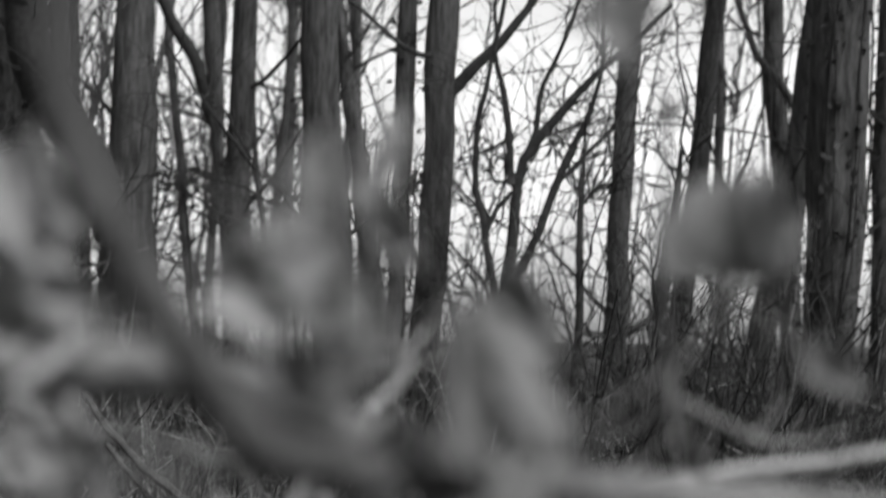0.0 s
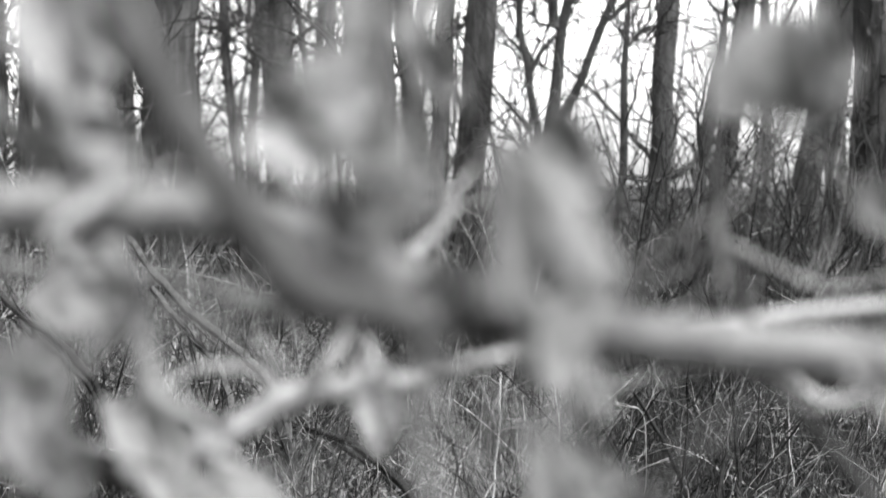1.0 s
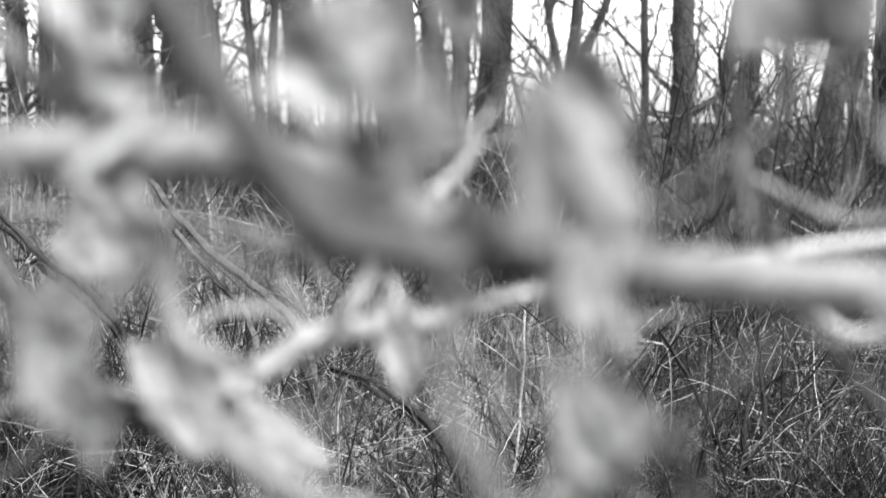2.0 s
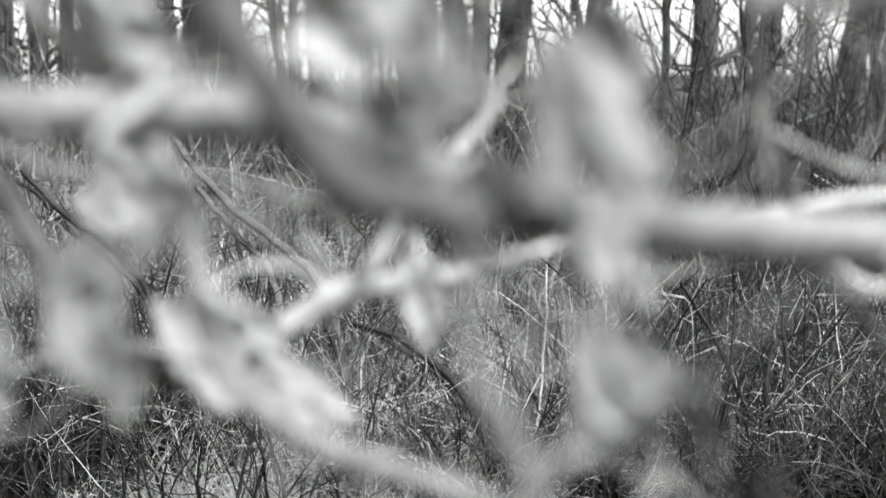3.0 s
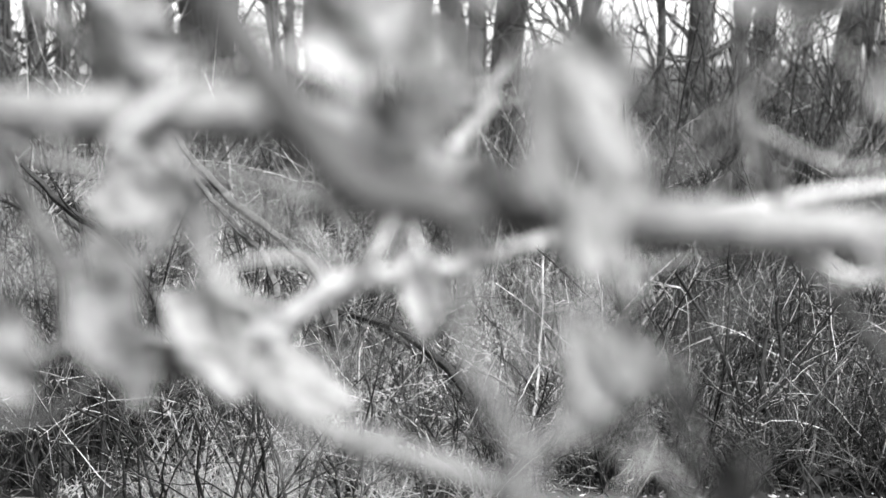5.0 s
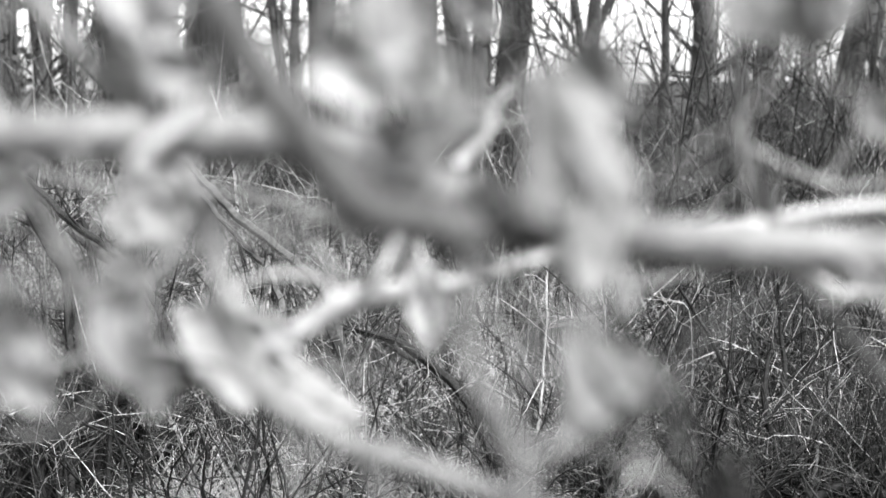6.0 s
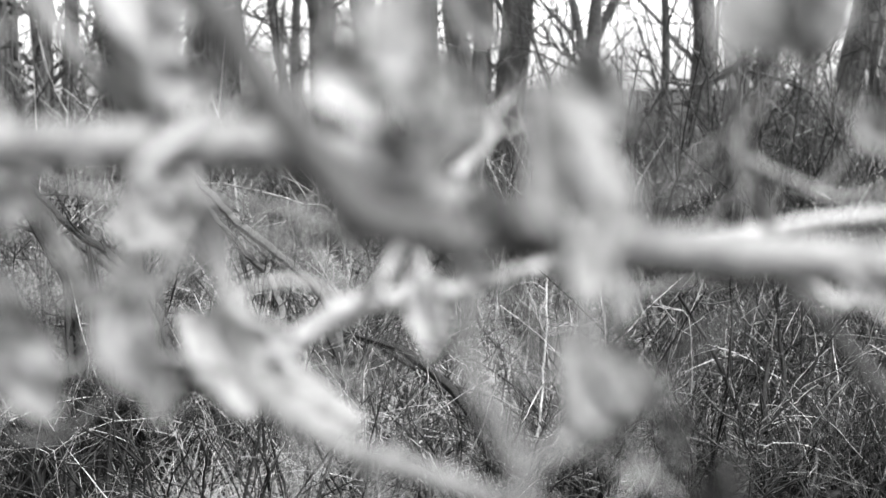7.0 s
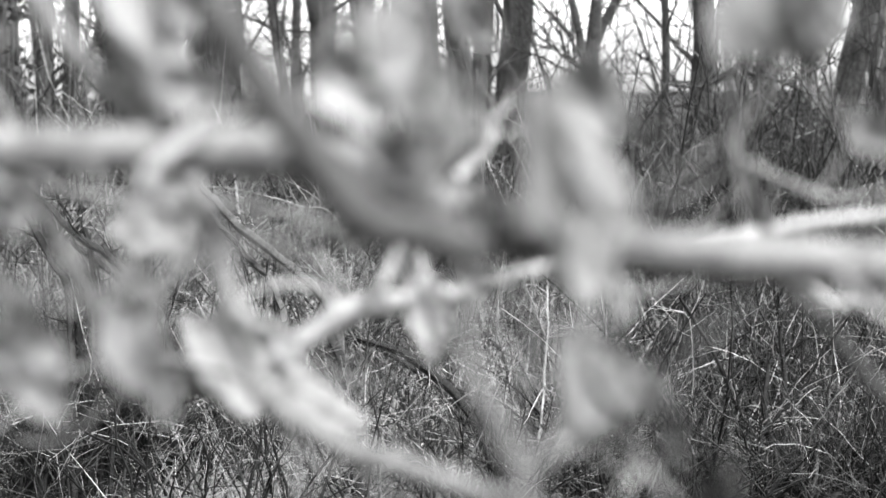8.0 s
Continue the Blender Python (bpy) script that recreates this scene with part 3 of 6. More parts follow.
place_tree((3.004, 16.220, 0.765, 0.1135), (3.519, 16.035, 3.622, 0.1135), TRUNK_PALE, "old tree with pale flaking bark", 25,
           arms=[[(3.509, 16.386, 3.243, 0.040), (3.394, 16.380, 3.486, 0.036), (3.146, 16.379, 3.750, 0.030), (3.005, 16.366, 4.193, 0.025), (2.953, 16.345, 4.727, 0.018)],
                 [(3.18, 16.30, 1.40, 0.017), (3.10, 16.163, 1.460, 0.016), (3.001, 16.013, 1.508, 0.013), (2.816, 15.913, 1.480, 0.010), (2.701, 15.813, 1.367, 0.008), (2.605, 15.813, 1.169, 0.005)]])
place_tree((3.527, 15.521, 1.363, 0.1849), (3.597, 15.420, 3.632, 0.2269), TRUNK, "thick dark tree wrapped in ivy stems", 26, ivy=1500)
place_tree((4.327, 16.986, 1.449, 0.1198), (4.353, 16.862, 4.305, 0.1198), TRUNK, "dark bare tree at the wood's edge", 27)
place_tree((1.358, 13.118, 0.952, 0.0247), (1.420, 13.199, 1.828, 0.0247), BRANCH, "thin dark sapling among the brush", 28, top=2.9, twigs=60, reach=0.5)
place_tree((1.835, 13.120, 0.982, 0.0317), (2.099, 14.205, 1.848, 0.0455), TRUNK, "slim sapling among the brush", 29,
           arms=[[(1.976, 13.564, 1.436, 0.0145), (1.869, 13.379, 1.608, 0.0143), (1.646, 13.169, 1.503, 0.0106), (1.382, 13.174, 1.555, 0.0070)], [(1.914, 13.434, 1.113, 0.0144), (1.723, 13.350, 1.296, 0.0107), (1.522, 13.160, 1.406, 0.0070)],
                 [(2.022, 13.782, 1.618, 0.0147), (2.224, 13.574, 1.542, 0.0109), (2.404, 13.362, 1.432, 0.0072)]], top=2.8, twigs=60, reach=0.5)

for k, (lower, upper) in enumerate((
        ((-1.814, 23.137, 2.201, 0.056), (-2.083, 23.137, 4.944, 0.048)), ((-1.655, 24.137, 2.300, 0.052), (-1.574, 24.137, 4.975, 0.044)),
        ((-2.831, 22.137, 2.332, 0.060), (-3.012, 22.137, 4.774, 0.051)), ((-0.833, 25.137, 2.618, 0.061), (-0.773, 25.137, 5.138, 0.052)),
        ((0.076, 24.137, 2.652, 0.052), (-0.040, 24.137, 5.137, 0.044)))):
    place_tree(lower, upper, TRUNK, "slender bare tree deeper in the wood", 101 + k, twigs=130)
place_tree((-3.135, 15.179, 1.499, 0.0610), (-3.147, 15.226, 2.067, 0.0691), TRUNK, "dark tree with ivy at the wood's edge", 91, ivy=700)
place_tree((-3.058, 16.182, 1.497, 0.0564), (-3.079, 16.232, 2.103, 0.0607), TRUNK, "dark bare tree ringed with ivy low down", 92, ivy=700)
place_tree((-3.246, 18.185, 1.448, 0.0634), (-3.200, 18.246, 2.177, 0.0634), TRUNK, "slim grey bare tree behind the brush", 93)


def far_wood():
    rng = np.random.default_rng(5)
    n = 46
    y = rng.uniform(21, 58, n)
    side = np.where(rng.uniform(0, 1, n) < 0.82, rng.uniform(-1, 0.05, n), rng.uniform(0.05, 1, n))
    x = side * (0.23 * y + 2)
    s = np.stack([x, y, ground_height(x, y)], 1)
    way = np.stack([rng.normal(0, 0.09, n), rng.normal(0, 0.05, n), np.ones(n)], 1)
    h = rng.uniform(8, 15, n)
    t = grow(rng, s, way, h, 0.0, 0.05, 12)
    rt = rng.uniform(0.03, 0.11, n) * np.where(x > 0.3, 0.5, 1)
    m = 820
    s, tt, i = along(rng, t, m, 0.06, 1)
    w = rng.normal(0, 0.8, (m, 3))
    w[:, 2] = rng.uniform(0.3, 1.5, m)
    b = grow(rng, s, w, rng.uniform(0.8, 3.2, m), -0.1, 0.12, 12)
    k = 5600
    s, tt, i = along(rng, b, k, 0.1, 1)
    w = tt / (np.linalg.norm(tt, axis=1)[:, None] + 1e-9) + rng.normal(0, 0.6, (k, 3))
    w[:, 2] += 0.2
    g = grow(rng, s, w, rng.uniform(0.3, 1.3, k), -0.1, 0.13, 10)[:, ::2]
    ob = thing("far_trees", (0, 30, 0), "bare winter trees massed far behind", "woods", kind="stuff")
    ob.location = (0, 0, 0)
    part("trunk_mass", strands("trunk_mass", t, taper(rt, rt * 0.3, 12), FAR_BARK, 6), ob, kind="stuff")
    r = rng.uniform(0.008, 0.028, m)
    part("bough_mass", strands("bough_mass", b, taper(r, r * 0.3, 12), FAR_BARK, 4), ob, kind="stuff")
    r = rng.uniform(0.003, 0.007, k)
    part("twig_tangle", strands("twig_tangle", g, taper(r, r * 0.4, 5), FAR_BARK, 3), ob, kind="stuff")


far_wood()


def unseen_wood_around():
    """Unseen trees added round the sides and behind the camera to cut sky light."""
    rng = np.random.default_rng(6)
    n = 190
    a = rng.uniform(radians(24), radians(336), n)
    d = rng.uniform(9, 20, n)
    x, y = np.sin(a) * d, np.cos(a) * d
    s = np.stack([x, y, ground_height(x, y)], 1)
    t = grow(rng, s, np.stack([rng.normal(0, 0.05, n), rng.normal(0, 0.05, n), np.ones(n)], 1), rng.uniform(7, 10, n), 0.0, 0.03, 10)
    r = rng.uniform(0.1, 0.26, n)
    m = 1500
    q, tt, i = along(rng, t, m, 0.1, 1)
    w = rng.normal(0, 0.8, (m, 3))
    w[:, 2] = rng.uniform(0.2, 1.2, m)
    b = grow(rng, q, w, rng.uniform(0.8, 2.4, m), -0.1, 0.1, 10)
    rb = rng.uniform(0.02, 0.05, m)
    ob = thing("far_trees", (0, 0, 0), "unseen bare trees added all round to block low sky light", "woods", kind="stuff")
    part("trunk_mass", strands("trunk_mass", t, taper(r, r * 0.4, 10), FAR_BARK, 6), ob, kind="stuff")
    part("bough_mass", strands("bough_mass", b, taper(rb, rb * 0.3, 10), FAR_BARK, 4), ob, kind="stuff")


unseen_wood_around()


def far_brush():
    rng = np.random.default_rng(8)
    n = 5000
    y = rng.uniform(27, 62, n)
    x = rng.uniform(-1, 1, n) * (0.3 * y + 3)
    s = np.stack([x, y, ground_height(x, y) - 0.02], 1)
    w = np.stack([rng.normal(0, 0.4, n), rng.normal(0, 0.3, n), np.ones(n)], 1)
    tall = 0.55 + 0.3 * np.sin(x * 0.9) + 0.25 * np.sin(x * 2.7 + y)
    p = grow(rng, s, w, np.clip(tall, 0.3, 1.0) * rng.uniform(0.5, 1.1, n), 0.1, 0.1, 6)
    r = rng.uniform(0.008, 0.019, n)
    tagged(new("far_brush", strands("far_brush", p, taper(r, r * 0.4, 6), FAR_BARK, 3)), "low bare brush far off under the trees", "brush", kind="stuff")


far_brush()


# ---------- thicket ----------
def shrub(x, y, w, h, stems, seed, mat, label, name="shrub", r=0.004, arch=0.05, lean=0.55, group="thicket shrubs", fine=None):
    """A leafless bush: kinked stems from one foot, straight side twigs at wide angles and finer ones on those."""
    rng = np.random.default_rng(seed)
    fine = fine or mat
    z = float(ground_height(x, y))
    sh = thing(name, (x, y, z - 0.02), label, "shrub", group)
    s = np.stack([rng.normal(0, w * 0.3, stems), rng.normal(0, w * 0.25, stems), np.zeros(stems)], 1)
    way = np.stack([rng.normal(0, lean, stems), rng.normal(0, lean * 0.8, stems), np.ones(stems)], 1)
    p = grow(rng, s, way, rng.uniform(0.55, 1.15, stems) * h, arch, 0.15, 8)
    rs = rng.uniform(0.6, 1.7, stems) * r
    part("stem_tangle", strands("stem_tangle", p, taper(rs, rs * 0.45, 8), mat, 4), sh, kind="stuff")

    def side(paths, n, lo, ln, out):
        at, t, i = along(rng, paths, n, lo, 1)
        t = t / (np.linalg.norm(t, axis=1)[:, None] + 1e-9)
        u = np.cross(t, rng.normal(0, 1, (n, 3)))
        u /= np.linalg.norm(u, axis=1)[:, None] + 1e-9
        return grow(rng, at, t * 0.7 + u * out + (0, 0, 0.12), ln, 0.0, 0.09, 5)
    n = stems * (5 if y < 12 else 4)
    q = side(p, n, 0.15, rng.uniform(0.1, 0.42, n) * min(1.2, h), 0.85)
    q2 = side(q, n, 0.25, rng.uniform(0.05, 0.2, n), 0.8)
    rq = np.r_[rng.uniform(0.35, 0.75, n), rng.uniform(0.25, 0.45, n)] * r
    part("twig_tangle", strands("twig_tangle", np.concatenate([q, q2]), taper(rq, rq * 0.5, 5), fine, 3), sh, kind="stuff")
    return sh


rng = np.random.default_rng(77)
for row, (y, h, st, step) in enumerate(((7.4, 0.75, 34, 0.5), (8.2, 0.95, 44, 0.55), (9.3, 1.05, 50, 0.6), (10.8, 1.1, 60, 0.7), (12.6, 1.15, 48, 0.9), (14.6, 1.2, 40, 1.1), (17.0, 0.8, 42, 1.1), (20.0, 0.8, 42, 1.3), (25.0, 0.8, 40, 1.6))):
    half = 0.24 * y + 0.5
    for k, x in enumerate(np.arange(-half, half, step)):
        # share of near-black shrubs set by place, deepening the gaps as shade would
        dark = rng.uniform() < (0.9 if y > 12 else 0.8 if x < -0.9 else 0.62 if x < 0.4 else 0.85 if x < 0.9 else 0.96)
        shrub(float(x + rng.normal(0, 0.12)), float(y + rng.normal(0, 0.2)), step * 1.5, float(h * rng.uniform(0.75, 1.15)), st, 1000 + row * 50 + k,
              BRUSH_DARK if dark else BRUSH, "tangle of dark bare shrub stems, tone deepened for shade" if dark else "tangle of pale bare shrub twigs", lean=0.4, fine=(BRUSH_MIXED if x < 0.9 or k % 2 == 0 else BRUSH_DARK) if dark else BRUSH)

for k, x in enumerate((-2.9, -2.3, -1.6, -0.6, 0.1, 0.9, 1.5, 2.0, 2.5, 3.0)):
    shrub(float(x + rng.normal(0, 0.1)), float(12.6 + rng.normal(0, 0.5)), 0.7, float((2.3 if x > 1.3 or x < -2 else 1.5) * rng.uniform(0.75, 1.1)), 22, 2000 + k, BRANCH if k % 3 else BRUSH_DARK,
          "tall thin dark shrub, leafless", r=0.006, lean=0.35, group="tall shrubs")

for k, (x, y, h) in enumerate(((-3.3, 14.2, 2.8), (-2.9, 13.6, 2.4), (-2.5, 15.0, 2.8), (-1.9, 14.4, 1.7), (-1.2, 14.8, 1.6), (1.3, 13.8, 1.5), (2.3, 13.6, 2.5), (3.2, 13.8, 2.6))):
    shrub(x, y, 0.8, h, 16, 2100 + k, BRUSH if k % 2 else BRANCH, "tall straggling pale shrub, leafless" if k % 2 else "tall straggling dark shrub, leafless", r=0.005, arch=0.2, lean=0.45, group="tall shrubs")


def dead_grass():
    rng = np.random.default_rng(31)
    n = 2600
    y = rng.uniform(7.15, 9.6, n)
    x = rng.uniform(-1, 1, n) * (0.24 * y + 0.4)
    x = np.where((x > 0.5) & (rng.uniform(0, 1, n) < 0.7), -x * 0.5, x)
    keep = rng.uniform(0, 1, n) < np.where(x < -0.95, 0.25, np.where((x < -0.2) & (y > 8.0), 0.35, 1.0))
    x, y = x[keep], y[keep]
    n = len(x)
    s = np.stack([x, y, ground_height(x, y) - 0.01], 1)
    w = np.stack([rng.normal(0, 0.45, n), rng.normal(0, 0.4, n), np.ones(n)], 1)
    p = grow(rng, s, w, rng.uniform(0.12, 0.6, n), rng.uniform(0, 0.7, n), 0.07, 7)
    r = rng.uniform(0.0009, 0.0024, n)
    tagged(new("dead_grass", strands("dead_grass", p, taper(r, r * 0.3, 7), STRAW, 3)), "pale dry grass stalks among the brush", "grass", kind="stuff")


dead_grass()


def dry_stalks():
    """Sparse bleached stalks and their side twigs all through the thicket."""
    rng = np.random.default_rng(33)
    n = 620
    y = 7.3 + 5.5 * rng.uniform(0, 1, n) ** 1.6
    x = rng.uniform(-1, 1, n) * (0.23 * y + 0.3)
    s = np.stack([x, y, ground_height(x, y) + rng.uniform(0.0, 0.35, n)], 1)
    w = np.stack([rng.normal(0, 0.7, n), rng.normal(0, 0.4, n), rng.uniform(0.3, 1.0, n)], 1)
    p = grow(rng, s, w, rng.uniform(0.25, 0.8, n), rng.uniform(0, 0.3, n), 0.07, 7)
    m = 1900
    at, t, i = along(rng, p, m, 0.2, 1)
    t = t / (np.linalg.norm(t, axis=1)[:, None] + 1e-9)
    u = np.cross(t, rng.normal(0, 1, (m, 3)))
    u /= np.linalg.norm(u, axis=1)[:, None] + 1e-9
    q = grow(rng, at, t * 0.7 + u, rng.uniform(0.05, 0.22, m), 0.0, 0.08, 7)
    r = np.r_[rng.uniform(0.0013, 0.0026, n), rng.uniform(0.0008, 0.0015, m)]
    tagged(new("dry_stalks", strands("dry_stalks", np.concatenate([p, q]), taper(r, r * 0.5, 7), STRAW_PALE, 3)), "bleached dry stalks standing through the thicket", "grass", kind="stuff")


dry_stalks()


def fallen_branch(points, mat, label, seed, group="fallen branches"):
    """A dead branch leaning through the thicket, with a few side shoots."""
    rng = np.random.default_rng(seed)
    o = points[-1]
    br = thing("fallen_branch", o[:3], label, "branch", group)
    rel = [(p[0] - o[0], p[1] - o[1], p[2] - o[2], p[3]) for p in points]
    v, f, u = tube(rel, seed, sides=8, step=0.03, node=0.16, swell=0.1, rough=0.1, wander=0.0025)
    part("stem", mesh_of("stem", v, f, mat, u), br)
    sp = spline(rel, 0.05)[:, :3]
    k = rng.integers(1, len(sp), 26)
    w = rng.normal(0, 0.7, (26, 3)) + (0, 0, 0.45)
    q = grow(rng, sp[k], w, rng.uniform(0.1, 0.42, 26), 0.0, 0.12, 8)
    r = rng.uniform(0.0016, 0.004, 26)
    for i in range(26):
        part("shoot", strands("shoot", q[i:i + 1], taper(r[i:i + 1], r[i:i + 1] * 0.4, 8), mat, 4), br)


fallen_branch([(-1.564, 7.916, 1.150, 0.0106), (-1.400, 7.802, 1.007, 0.0146), (-1.218, 7.691, 0.889, 0.0144), (-1.057, 7.576, 0.733, 0.0163), (-0.969, 7.454, 0.503, 0.0161), (-0.901, 7.313, 0.062, 0.0158)], BRUSH_DARK, "dark bent branch arching out of the brush", 51)
fallen_branch([(-1.648, 8.018, 1.167, 0.0107), (-1.566, 7.904, 1.023, 0.0127), (-1.464, 7.791, 0.883, 0.0125), (-1.403, 7.775, 0.716, 0.0146), (-1.317, 7.312, 0.047, 0.0139)], BRUSH_DARK, "dark thin branch standing in the brush", 52)
fallen_branch([(-1.105, 8.728, 1.248, 0.0140), (-0.956, 8.513, 1.093, 0.0159), (-0.779, 8.298, 0.946, 0.0178), (-0.567, 8.085, 0.806, 0.0174), (-0.407, 7.866, 0.611, 0.0169), (-0.288, 7.312, 0.056, 0.0158)], BRUSH_GREY, "pale dead branch leaning through the brush", 53)
fallen_branch([(-1.003, 8.709, 1.038, 0.0117), (-0.812, 8.392, 0.873, 0.0135), (-0.654, 8.079, 0.743, 0.0130), (-0.590, 7.759, 0.542, 0.0125), (-0.536, 7.311, 0.039, 0.0119)], BRUSH_GREY, "thin pale dead branch leaning in the brush", 54)
fallen_branch([(-0.314, 7.663, 0.592, 0.0103), (-0.168, 7.559, 0.558, 0.0142), (-0.037, 7.452, 0.483, 0.0161), (0.052, 7.344, 0.407, 0.0158), (0.129, 7.282, 0.277, 0.0157), (0.204, 7.209, 0.032, 0.0156)], BRUSH_DARK, "dark fallen branch arching to the ground", 55)
fallen_branch([(-0.427, 7.667, 0.634, 0.0144), (-0.392, 7.560, 0.564, 0.0183), (-0.344, 7.449, 0.456, 0.0201), (-0.321, 7.336, 0.313, 0.0198), (-0.308, 7.210, 0.037, 0.0215)], BRUSH_DARK, "short dark dead stem rooted at the thicket edge", 56)
fallen_branch([(-0.270, 7.427, 0.216, 0.0120), (-0.128, 7.325, 0.202, 0.0158), (0.029, 7.218, 0.131, 0.0156), (0.183, 7.160, 0.042, 0.0155)], BRUSH_DARK, "dark branch lying in dry grass", 57)
fallen_branch([(1.715, 7.418, 0.136, 0.0181), (1.549, 7.316, 0.112, 0.0198), (1.405, 7.263, 0.078, 0.0197), (1.238, 7.205, -0.002, 0.0176)], BRUSH_DARK, "dark log-like branch lying at the thicket edge", 58)
fallen_branch([(1.299, 11.117, 1.033, 0.0060), (1.364, 11.140, 1.285, 0.0089), (1.350, 11.127, 1.137, 0.0089), (1.372, 11.107, 0.928, 0.0089), (1.400, 11.089, 0.735, 0.0089)], BRUSH_GREY, "pale twisted dead vine", 60)
fallen_branch([(1.707, 11.677, 1.661, 0.0062), (1.664, 11.654, 1.413, 0.0094), (1.629, 11.622, 1.072, 0.0094), (1.619, 11.588, 0.699, 0.0125)], BRUSH_GREY, "thin pale dead stem standing in the brush", 61)
fallen_branch([(-1.755, 8.309, 1.135, 0.0070), (-1.582, 8.209, 1.056, 0.0100), (-1.404, 8.109, 0.897, 0.0120), (-1.218, 8.009, 0.773, 0.0130), (-1.106, 7.909, 0.653, 0.0140), (-1.047, 7.809, 0.494, 0.0150), (-0.997, 7.759, 0.000, 0.0165)], BRUSH_DARK, "dark crooked branch arching over the brush", 160)
fallen_branch([(-1.691, 8.209, 1.090, 0.0070), (-1.576, 8.109, 0.975, 0.0100), (-1.495, 8.009, 0.852, 0.0110), (-1.406, 7.909, 0.720, 0.0120), (-1.356, 7.859, 0.000, 0.0132)], BRUSH_DARK, "dark crooked branch arching over the brush", 161)
fallen_branch([(-1.727, 8.209, 1.003, 0.0060), (-1.587, 8.109, 0.964, 0.0080), (-1.457, 8.109, 0.958, 0.0100), (-1.355, 8.009, 0.893, 0.0110), (-1.305, 7.959, 0.000, 0.0121)], BRUSH_DARK, "dark crooked branch arching over the brush", 162)
fallen_branch([(-1.306, 8.009, 1.123, 0.0030), (-1.394, 8.009, 1.023, 0.0040), (-1.460, 8.009, 0.970, 0.0050), (-1.529, 8.009, 0.820, 0.0050), (-1.479, 7.959, 0.000, 0.0055)], BRUSH, "thin pale cane leaning across dark branches", 163)
fallen_branch([(-1.072, 8.909, 1.120, 0.0030), (-0.811, 8.909, 1.081, 0.0040), (-0.621, 8.909, 1.020, 0.0050), (-0.432, 8.909, 0.898, 0.0050), (-0.382, 8.859, 0.000, 0.0055)], BRUSH, "thin pale cane leaning through the brush", 165)
fallen_branch([(-0.415, 8.009, 0.559, 0.0070), (-0.282, 7.909, 0.542, 0.0100), (-0.155, 7.909, 0.472, 0.0110), (-0.028, 7.809, 0.388, 0.0120), (0.096, 7.709, 0.264, 0.0130), (0.146, 7.659, 0.000, 0.0143)], BRUSH_DARK, "dark bent branch in the middle of the brush", 166)
fallen_branch([(1.580, 12.613, 0.865, 0.005), (1.424, 12.613, 0.904, 0.007), (1.275, 12.713, 0.877, 0.008), (1.24, 12.75, 0.3, 0.010)], BRUSH, "pale arching cane in the brush", 64)
fallen_branch([(1.835, 13.013, 1.750, 0.006), (1.832, 12.913, 1.473, 0.009), (1.843, 12.913, 1.128, 0.011), (1.834, 12.913, 0.35, 0.012)], BRUSH_GREY, "upright grey dead stem in the brush", 65)
fallen_branch([(0.388, 7.681, 0.790, 0.0031), (0.368, 7.459, 0.569, 0.0040), (0.333, 7.236, 0.322, 0.0049), (0.303, 7.161, 0.060, 0.0058)], STRAW, "pale dry stalk standing in the brush", 62)
fallen_branch([(1.437, 7.656, 0.533, 0.0031), (1.395, 7.538, 0.344, 0.0041), (1.327, 7.328, 0.237, 0.0049), (1.277, 7.205, 0.001, 0.0059)], BRUSH_GREY, "pale dry stalk at the thicket edge", 63)
rng = np.random.default_rng(700)
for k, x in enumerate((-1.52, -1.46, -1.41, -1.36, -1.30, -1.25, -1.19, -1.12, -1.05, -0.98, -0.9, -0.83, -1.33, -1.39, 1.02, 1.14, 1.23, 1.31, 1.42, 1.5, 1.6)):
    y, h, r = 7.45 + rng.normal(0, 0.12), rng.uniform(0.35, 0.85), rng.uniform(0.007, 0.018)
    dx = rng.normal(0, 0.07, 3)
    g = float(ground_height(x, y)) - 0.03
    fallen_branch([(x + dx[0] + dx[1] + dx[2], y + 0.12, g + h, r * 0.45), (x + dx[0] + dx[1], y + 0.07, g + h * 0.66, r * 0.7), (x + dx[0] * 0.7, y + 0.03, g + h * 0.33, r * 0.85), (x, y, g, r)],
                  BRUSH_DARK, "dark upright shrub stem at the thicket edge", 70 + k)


def grass_tuft(x, y, n, h, seed):
    rng = np.random.default_rng(seed)
    s = np.stack([rng.normal(0, 0.05, n), rng.normal(0, 0.04, n), np.zeros(n)], 1)
    w = np.stack([rng.normal(0, 0.55, n), rng.normal(0, 0.4, n), np.ones(n)], 1)
    p = grow(rng, s, w, rng.uniform(0.4, 1.1, n) * h, rng.uniform(0.1, 0.8, n), 0.05, 8)
    r = rng.uniform(0.0011, 0.0023, n)
    ob = tagged(new("grass_tuft", strands("grass_tuft", p, taper(r, r * 0.3, 8), STRAW_PALE, 3)), "tuft of pale dry grass at the thicket edge", "grass", "grass tufts")
    ob.location = (x, y, float(ground_height(x, y)) - 0.01)


